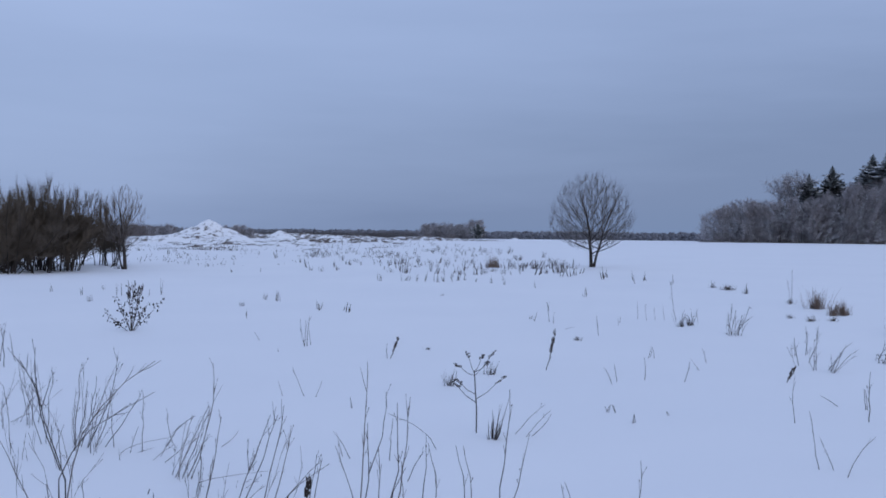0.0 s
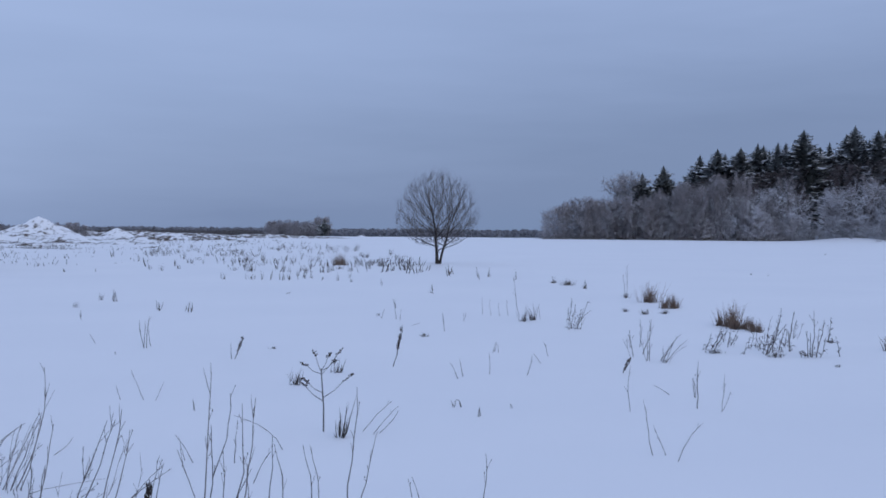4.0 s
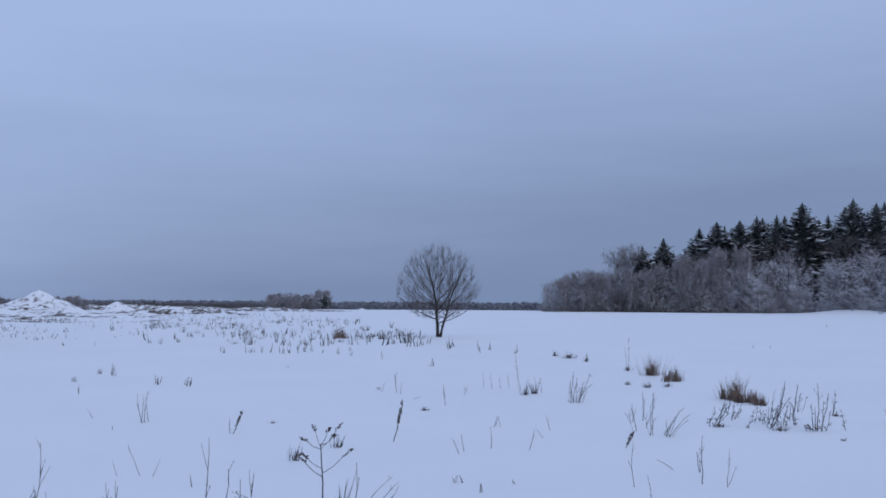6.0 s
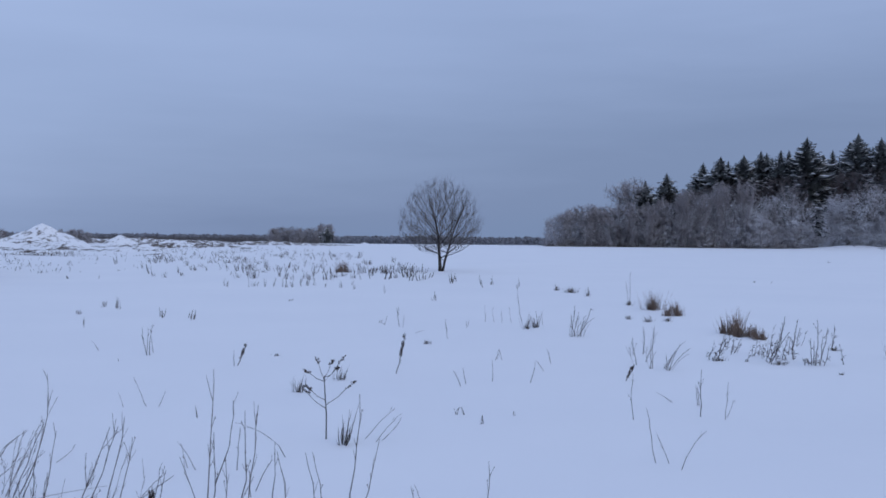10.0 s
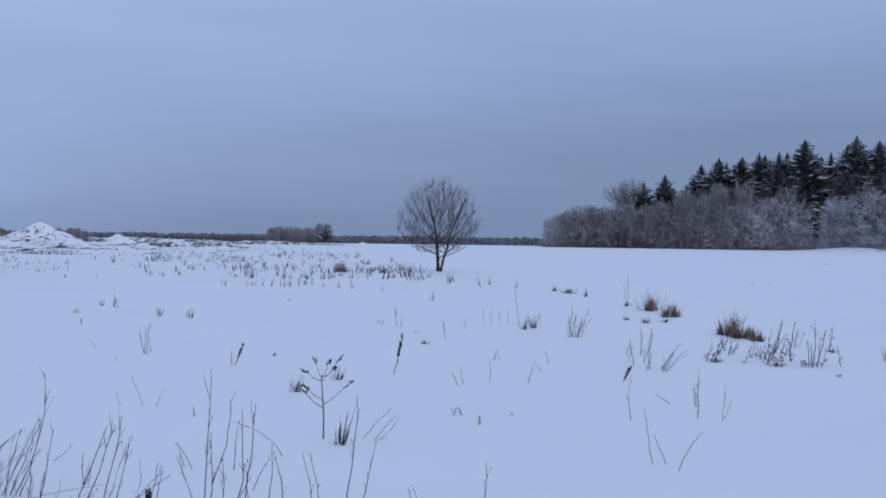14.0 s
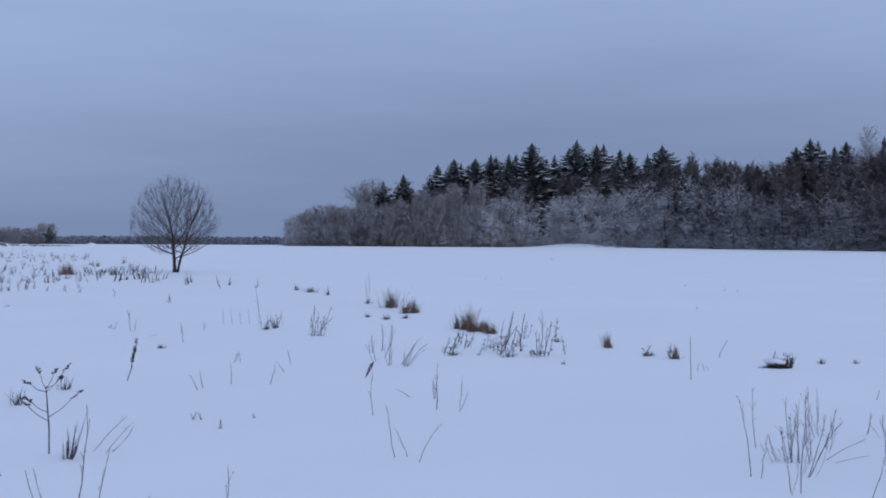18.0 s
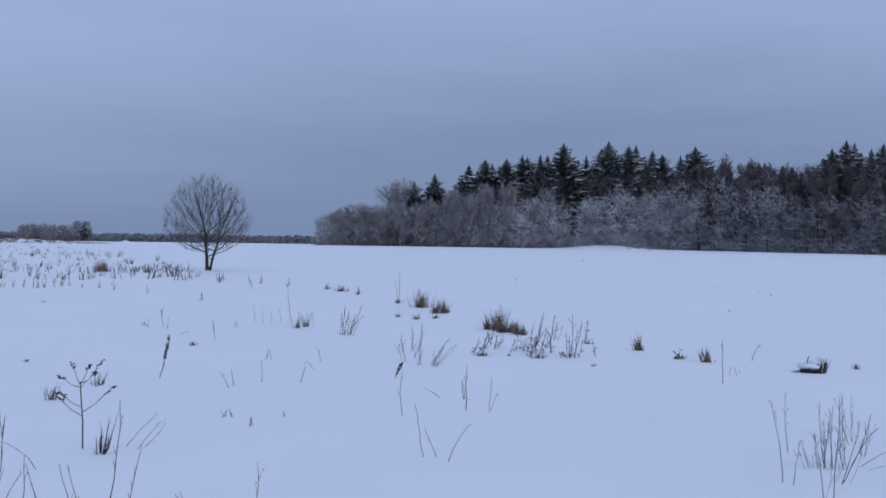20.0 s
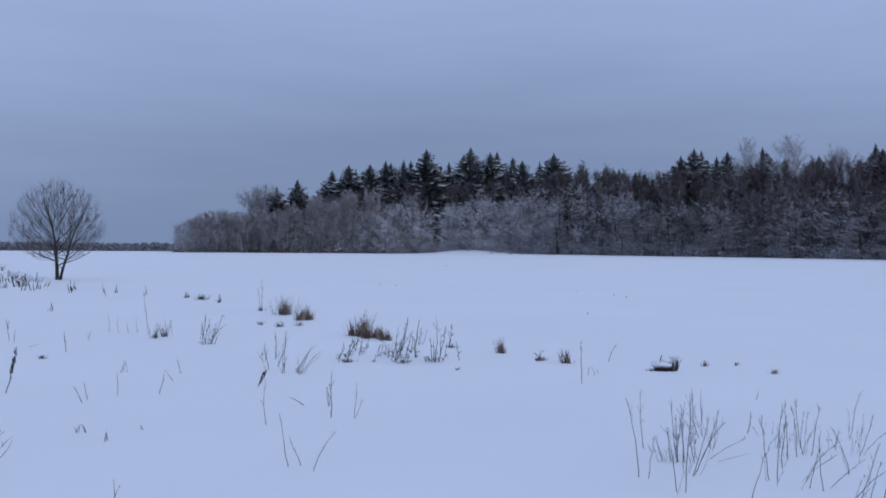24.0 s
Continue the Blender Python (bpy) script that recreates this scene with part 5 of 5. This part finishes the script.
tiny("dark grass tufts beside the lone tree", 1.90, 29.54, 0.12, 0.21)
tiny("dark grass tufts beside the lone tree", 1.07, 30.86, 0.13, 0.16)
tiny("dark grass tufts beside the lone tree", 2.60, 27.18, 0.10, 0.16)
tiny("dark grass tufts beside the lone tree", 6.00, 54.50, 0.26, 0.26)
tiny("dark grass tufts beside the lone tree", 5.54, 77.24, 0.36, 0.36)
tiny("small grass tufts near the leafless thicket", -9.92, 24.36, 0.11, 0.22)
tiny("small grass tufts near the leafless thicket", -8.70, 23.22, 0.10, 0.23)
tiny("small grass tufts near the leafless thicket", -7.72, 21.08, 0.11, 0.16)
tiny("small grass tufts near the leafless thicket", -8.98, 25.47, 0.10, 0.22)
tiny("small grass tufts near the leafless thicket", -7.98, 36.38, 0.18, 0.18)
tiny("small grass tufts near the leafless thicket", -6.95, 36.60, 0.15, 0.18)
tiny("small grass tufts near the leafless thicket", -3.62, 17.83, 0.06, 0.15)
tiny("small grass tufts near the leafless thicket", -2.48, 19.52, 0.12, 0.19)
tiny("small grass tufts near the leafless thicket", -1.84, 19.04, 0.11, 0.18)
tiny("small grass tufts near the leafless thicket", -10.23, 41.73, 0.20, 0.15)
tiny("small grass tufts near the leafless thicket", -2.06, 37.66, 0.18, 0.18)
tiny("dark upright stalks behind the leafy bush", -7.65, 22.95, 0.11, 0.37)
tiny("dark upright stalks behind the leafy bush", -7.37, 22.59, 0.13, 0.42)
tiny("dark upright stalks behind the leafy bush", -7.19, 22.42, 0.12, 0.44)
tiny("dark upright stalks behind the leafy bush", -7.21, 23.01, 0.13, 0.40)
tiny("dark upright stalks behind the leafy bush", -6.88, 23.47, 0.10, 0.43)
tiny("dark upright stalks behind the leafy bush", -7.92, 23.33, 0.07, 0.32)
tiny("dark upright stalks behind the leafy bush", -6.98, 22.84, 0.08, 0.20)
tiny("short dark dry stalks poking from the snow", 0.33, 33.49, 0.16, 0.31)
tiny("short dark dry stalks poking from the snow", 0.55, 32.73, 0.15, 0.27)
tiny("short dark dry stalks poking from the snow", 0.77, 32.00, 0.13, 0.23)
tiny("short dark dry stalks poking from the snow", 2.02, 32.23, 0.11, 0.23)
tiny("short dark dry stalks poking from the snow", 2.70, 28.36, 0.10, 0.23)
tiny("short dark dry stalks poking from the snow", 3.77, 24.95, 0.18, 0.21)
tiny("short dark dry stalks poking from the snow", 5.73, 34.52, 0.25, 0.41)
tiny("short dark dry stalks poking from the snow", 6.42, 32.27, 0.17, 0.43)
tiny("short dark dry stalks poking from the snow", 6.90, 33.11, 0.16, 0.36)
tiny("short dark dry stalks poking from the snow", 5.59, 47.25, 0.25, 0.36)
tiny("short dark dry stalks poking from the snow", 5.05, 48.75, 0.26, 0.29)
tiny("short dark dry stalks poking from the snow", 3.51, 43.77, 0.21, 0.26)
tiny("short dark dry stalks poking from the snow", 7.41, 31.02, 0.09, 0.34)
tiny("short dark dry stalks poking from the snow", 1.65, 17.90, 0.10, 0.08)
tiny("short dark dry stalks poking from the snow", 3.16, 17.16, 0.06, 0.14)
tiny("short dark dry stalks poking from the snow", 8.46, 26.80, 0.12, 0.30)
tiny("short dark dry stalks poking from the snow", 8.43, 30.20, 0.17, 0.15)
tiny("short dark dry stalks poking from the snow", 8.27, 28.10, 0.21, 0.19)
tiny("short dark dry stalks poking from the snow", -3.88, 22.29, 0.11, 0.29)
tiny("short dark dry stalks poking from the snow", -5.39, 39.13, 0.14, 0.32)
tiny("short dark dry stalks poking from the snow", -4.27, 38.81, 0.14, 0.28)
tiny("short dark dry stalks poking from the snow", -2.11, 31.48, 0.13, 0.26)
tiny("short dark dry stalks poking from the snow", -1.31, 30.90, 0.11, 0.27)
tiny("short dark dry stalks poking from the snow", -0.86, 30.98, 0.13, 0.29)
tiny("short dark dry stalks poking from the snow", -0.56, 30.68, 0.13, 0.25)
tiny("short dark dry stalks poking from the snow", -0.16, 30.41, 0.13, 0.29)
tiny("short dark dry stalks poking from the snow", -2.54, 19.51, 0.12, 0.21)
tiny("short dark dry stalks poking from the snow", -1.93, 19.16, 0.12, 0.20)
tiny("short dark dry stalks poking from the snow", -8.72, 23.22, 0.09, 0.23)
tiny("short dark dry stalks poking from the snow", -4.30, 20.51, 0.07, 0.12)
tiny("short dark dry stalks poking from the snow", -3.55, 17.49, 0.06, 0.13)
tiny("short dark dry stalks poking from the snow", -3.78, 44.81, 0.16, 0.26)
tiny("short dark dry stalks poking from the snow", -2.29, 46.77, 0.17, 0.28)
tiny("short dark dry stalks poking from the snow", 1.69, 37.42, 0.15, 0.22)
tiny("short dark dry stalks poking from the snow", 2.62, 36.62, 0.15, 0.26)
dry_weeds("dark short stem in snow", 2.31, 18.22, -7.2, [(0.59, -2.05, 0.54, 0.21), (-0.27, 1.24, -0.36, 0.19), (-0.32, 0.81, -0.29, 0.22)], 0.0047, 0)
tiny("tiny dark stem tips breaking the snow of the open field", 21.42, 26.94, 0.12, 0.10)
tiny("tiny dark stem tips breaking the snow of the open field", 20.85, 24.28, 0.11, 0.11)
tiny("tiny dark stem tips breaking the snow of the open field", 20.53, 23.30, 0.09, 0.09)
tiny("tiny dark stem tips breaking the snow of the open field", 38.26, 64.20, 0.22, 0.18)
tiny("tiny dark stem tips breaking the snow of the open field", 17.64, 33.50, 0.13, 0.11)
tiny("tiny dark stem tips breaking the snow of the open field", 17.30, 34.20, 0.11, 0.09)
tiny("tiny dark stem tips breaking the snow of the open field", 14.65, 17.99, 0.08, 0.07)


# ---------------------------------------------------------------- umbel, leafy bush and the scattered small tufts
def umbel_plant(x, y, turn):
    rng = random.Random(3)
    top = thing("umbel_weed", stand(x, y, turn), "tall dry umbel weed with dark seed heads", "weed")
    s = Shape()
    stem = [Vector(p) for p in ((0, 0, -0.06), (0.0, 0, 0.2), (-0.012, 0, 0.36), (-0.02, 0.0, 0.5))]
    s.tube(stem, taper(0.006, 0.004, 4), 6)
    part("stem", s, STALK, top)
    for k, tx, ty, h in ((0.42, -0.20, 0.02, 0.40), (0.48, 0.22, -0.03, 0.45), (0.56, -0.17, 0.05, 0.41), (0.9, -0.17, 0.0, 0.54), (0.93, -0.08, 0.06, 0.63), (0.97, 0.05, 0.0, 0.62), (0.97, 0.10, -0.05, 0.57), (0.9, 0.14, 0.05, 0.64)):
        q, e = along(stem, k)
        end = Vector((tx, ty, h))
        pts = [q, q.lerp(end, 0.4) - UP * 0.012, q.lerp(end, 0.75) + UP * 0.006, end]
        b = Shape()
        b.tube(pts, taper(0.0034, 0.0018, 4), 4)
        ray = part("branch", b, STALK, top)
        head = Shape()
        for _ in range(12):
            q2, e2 = along(pts, rng.uniform(0.62, 1.03) if _ else 1.0)
            head.blob(q2 + Vector((rng.uniform(-0.014, 0.014), rng.uniform(-0.014, 0.014), rng.uniform(-0.006, 0.014))), rng.uniform(0.005, 0.010), 0.007, rng.uniform(0.004, 0.008), rng, 3, 5, 0.35)
        tagged(part("seed_head", head, SEED, ray, "dark clustered seed head"), kind="stuff")


umbel_plant(0.28, 7.65, -2.1)


def leafy_bush(x, y, turn):
    rng = random.Random(9)
    top = thing("leafy_bush", stand(x, y, turn), "small bush with withered leaves still hanging in snow", "shrub")
    s, leaves = Shape(), Shape()
    for tx, ty, h in ((-0.42, 0.1, 0.28), (-0.30, -0.1, 0.20), (-0.16, 0.15, 0.45), (-0.06, 0, 0.72), (0.02, 0.1, 0.78), (0.10, -0.1, 0.74), (0.18, 0.1, 0.70), (0.30, 0, 0.44), (0.46, 0.1, 0.50), (0.22, -0.1, 0.38), (-0.22, 0, 0.56)):
        pts = bough(rng, (0, 0, -0.05), Vector((tx, ty, h + 0.05)), math.hypot(math.hypot(tx, ty), h + 0.05), 5, 0.06, 0.06)
        s = Shape()
        s.tube(pts, taper(0.006, 0.0025, 6), 5)
        part("stem", s, STALK, top)
        for _ in range(12 if h > 0.65 else 0):
            q, e = along(pts, rng.uniform(0.65, 1.0))
            leaves.blob(q + Vector((rng.uniform(-0.02, 0.02), 0, 0)), 0.009, 0.009, rng.uniform(0.015, 0.035), rng, 3, 5, 0.35)
        for _ in range(16):
            q, e = along(pts, rng.uniform(0.35, 1.0))
            q = q + Vector([rng.uniform(-0.05, 0.05) for _ in range(3)])
            leaves.blob(q, rng.uniform(0.006, 0.018), rng.uniform(0.004, 0.01), rng.uniform(0.006, 0.022), rng, 3, 5, 0.35)
    s = Shape()
    s.tube([(0.02, 0, -0.08), (0.0, 0, 0.06), (0.01, 0, 0.17)], (0.020, 0.016, 0.009), 6)
    part("trunk", s, BARK, top)
    part("leaves", leaves, SEED, top, "withered dark leaves")


leafy_bush(-4.93, 15.25, 17.9)


def capped_clump(x, y, turn):
    """A tuft pressed down by a lump of snow: a dark hollow in front, withered blades behind."""
    rng = random.Random(41)
    top = thing("grass_clump", stand(x, y, turn), "dark brown grass clump pressed under a snow cap", "grass")
    hollow = Shape()
    for _ in range(150):
        u = max(-0.18, min(0.16, rng.gauss(-0.01, 0.08)))
        b = Vector((u, rng.uniform(-0.08, 0.06), -0.02))
        hollow.blade(b, b + Vector((rng.uniform(-0.07, 0.05), rng.uniform(-0.08, 0.02), rng.uniform(0.06, 0.10) * max(0.1, 1 - abs(u) / 0.17) + 0.012)), 0.009, (0, -0.01, 0.012), (1, 0.2, 0))
    tagged(part("matted_foot", hollow, SEED, top, "black matted grass under the snow"), kind="stuff")
    for i in range(60):
        b = Vector((rng.uniform(0.04, 0.20), rng.uniform(-0.02, 0.10), 0.0))
        s = Shape()
        s.blade(b, b + Vector((rng.uniform(-0.03, 0.08), rng.uniform(-0.04, 0.04), rng.uniform(0.10, 0.21))), 0.005, (rng.uniform(-0.02, 0.02), 0, 0.02), (1, 0.3, 0))
        part("blade", s, DARK_GRASS, top)
    s = Shape()
    s.tube([(-0.03, 0, 0.06), (-0.02, 0, 0.15), (0.0, 0.01, 0.21)], (0.008, 0.007, 0.004), 5)
    part("stem", s, STALK, top)
    cap = Shape()
    cap.blob((0.0, 0.07, 0.068), 0.15, 0.14, 0.055, rng, 8, 14, 0.10)
    cap.blob((0.06, 0.06, 0.12), 0.08, 0.08, 0.04, rng, 6, 10, 0.12)
    part("snow_cap", cap, SNOW, top, "small cap of snow", True)


capped_clump(8.82, 9.31, -43.4)

rng = random.Random(77)
count = 0
while count < 235:
    a = rng.uniform(-19.5, 7.5)
    d = 36 * (175 / 36) ** rng.random()
    x, y = d * math.sin(radians(a)), d * math.cos(radians(a))
    # the rough strip narrows towards the lone tree
    if a < -8 and rng.random() < 0.55:
        continue
    if a > 8.5 - 7.0 * max(0, (d - 48) / 60) or noise.noise(Vector((x * 0.05, y * 0.03, 4))) < rng.uniform(-0.45, 0.25):
        continue
    tiny("small dry grass tuft in the rough snowy field", x, y, rng.uniform(0.14, 0.40), rng.uniform(0.18, 0.55) * (1 if d < 90 else 0.75))
    count += 1


def stubble(label, a0, a1, d0, d1, count, seed):
    """Countless thin stubs of dry stems in the rough part of the field."""
    rng = random.Random(seed)
    s = Shape()
    while len(s.f) < count * 4:
        a, d = rng.uniform(a0, a1), d0 * (d1 / d0) ** rng.random()
        x, y = d * math.sin(radians(a)), d * math.cos(radians(a))
        if a < -8 and d < 75 and rng.random() < 0.6:
            continue
        if a > 8.0 - 8.0 * max(0, (d - 48) / 60) or noise.noise(Vector((x * 0.3, y * 0.11, 9))) < rng.uniform(-0.05, 0.55):
            continue
        h = (0.07 + 0.33 * rng.random() ** 2) * (0.7 if a < -8 else 1)
        b = Vector((x, y, float(ground_z(x, y)) - 0.05))
        s.tube([b, b + Vector((rng.uniform(-0.7, 0.7) * h, rng.uniform(-0.3, 0.3) * h, h + 0.05))], (0.013, 0.007), 4)
    return tagged(new("stubble", s.mesh("stubble", DARK_GRASS)), label, "grass", kind="stuff")


stubble("thin dry stubble over the rough snowy field", -20, 8, 42, 165, 1300, 55)
stubble("patch of dry grass in front of the earth heaps", -16.5, -11.0, 60, 84, 330, 56)


def snowed_bush(x, y, width, height, seed):
    """A low bush bent under snow."""
    rng = random.Random(seed)
    top = thing("snowed_bush", stand(x, y, rng.uniform(0, 360), 0.05), "low bush bent and white with frost at the wood", "bush", "snowed-in bushes at the wood")
    twigs = Shape()
    for _ in range(26):
        a = rng.uniform(0, 6.283)
        pts = bough(rng, (0, 0, 0), (math.cos(a) * 0.6, math.sin(a) * 0.6, 1), height * rng.uniform(0.8, 1.3), 5, -1.5, 0.12)
        twigs.tube(pts, taper(0.03, 0.012, 6), 3)
    tagged(part("twig_crown", twigs, FROSTED, top), kind="stuff")


for bearing, d, w, h in ((32.1, 193, 1.4, 0.7), (33.5, 188, 1.8, 0.8), (34.6, 186, 2.2, 1.2), (35.3, 187, 1.6, 0.8), (34.0, 190, 1.5, 0.9)):
    snowed_bush(d * math.sin(radians(bearing)), d * math.cos(radians(bearing)), w, h, int(bearing * 10))
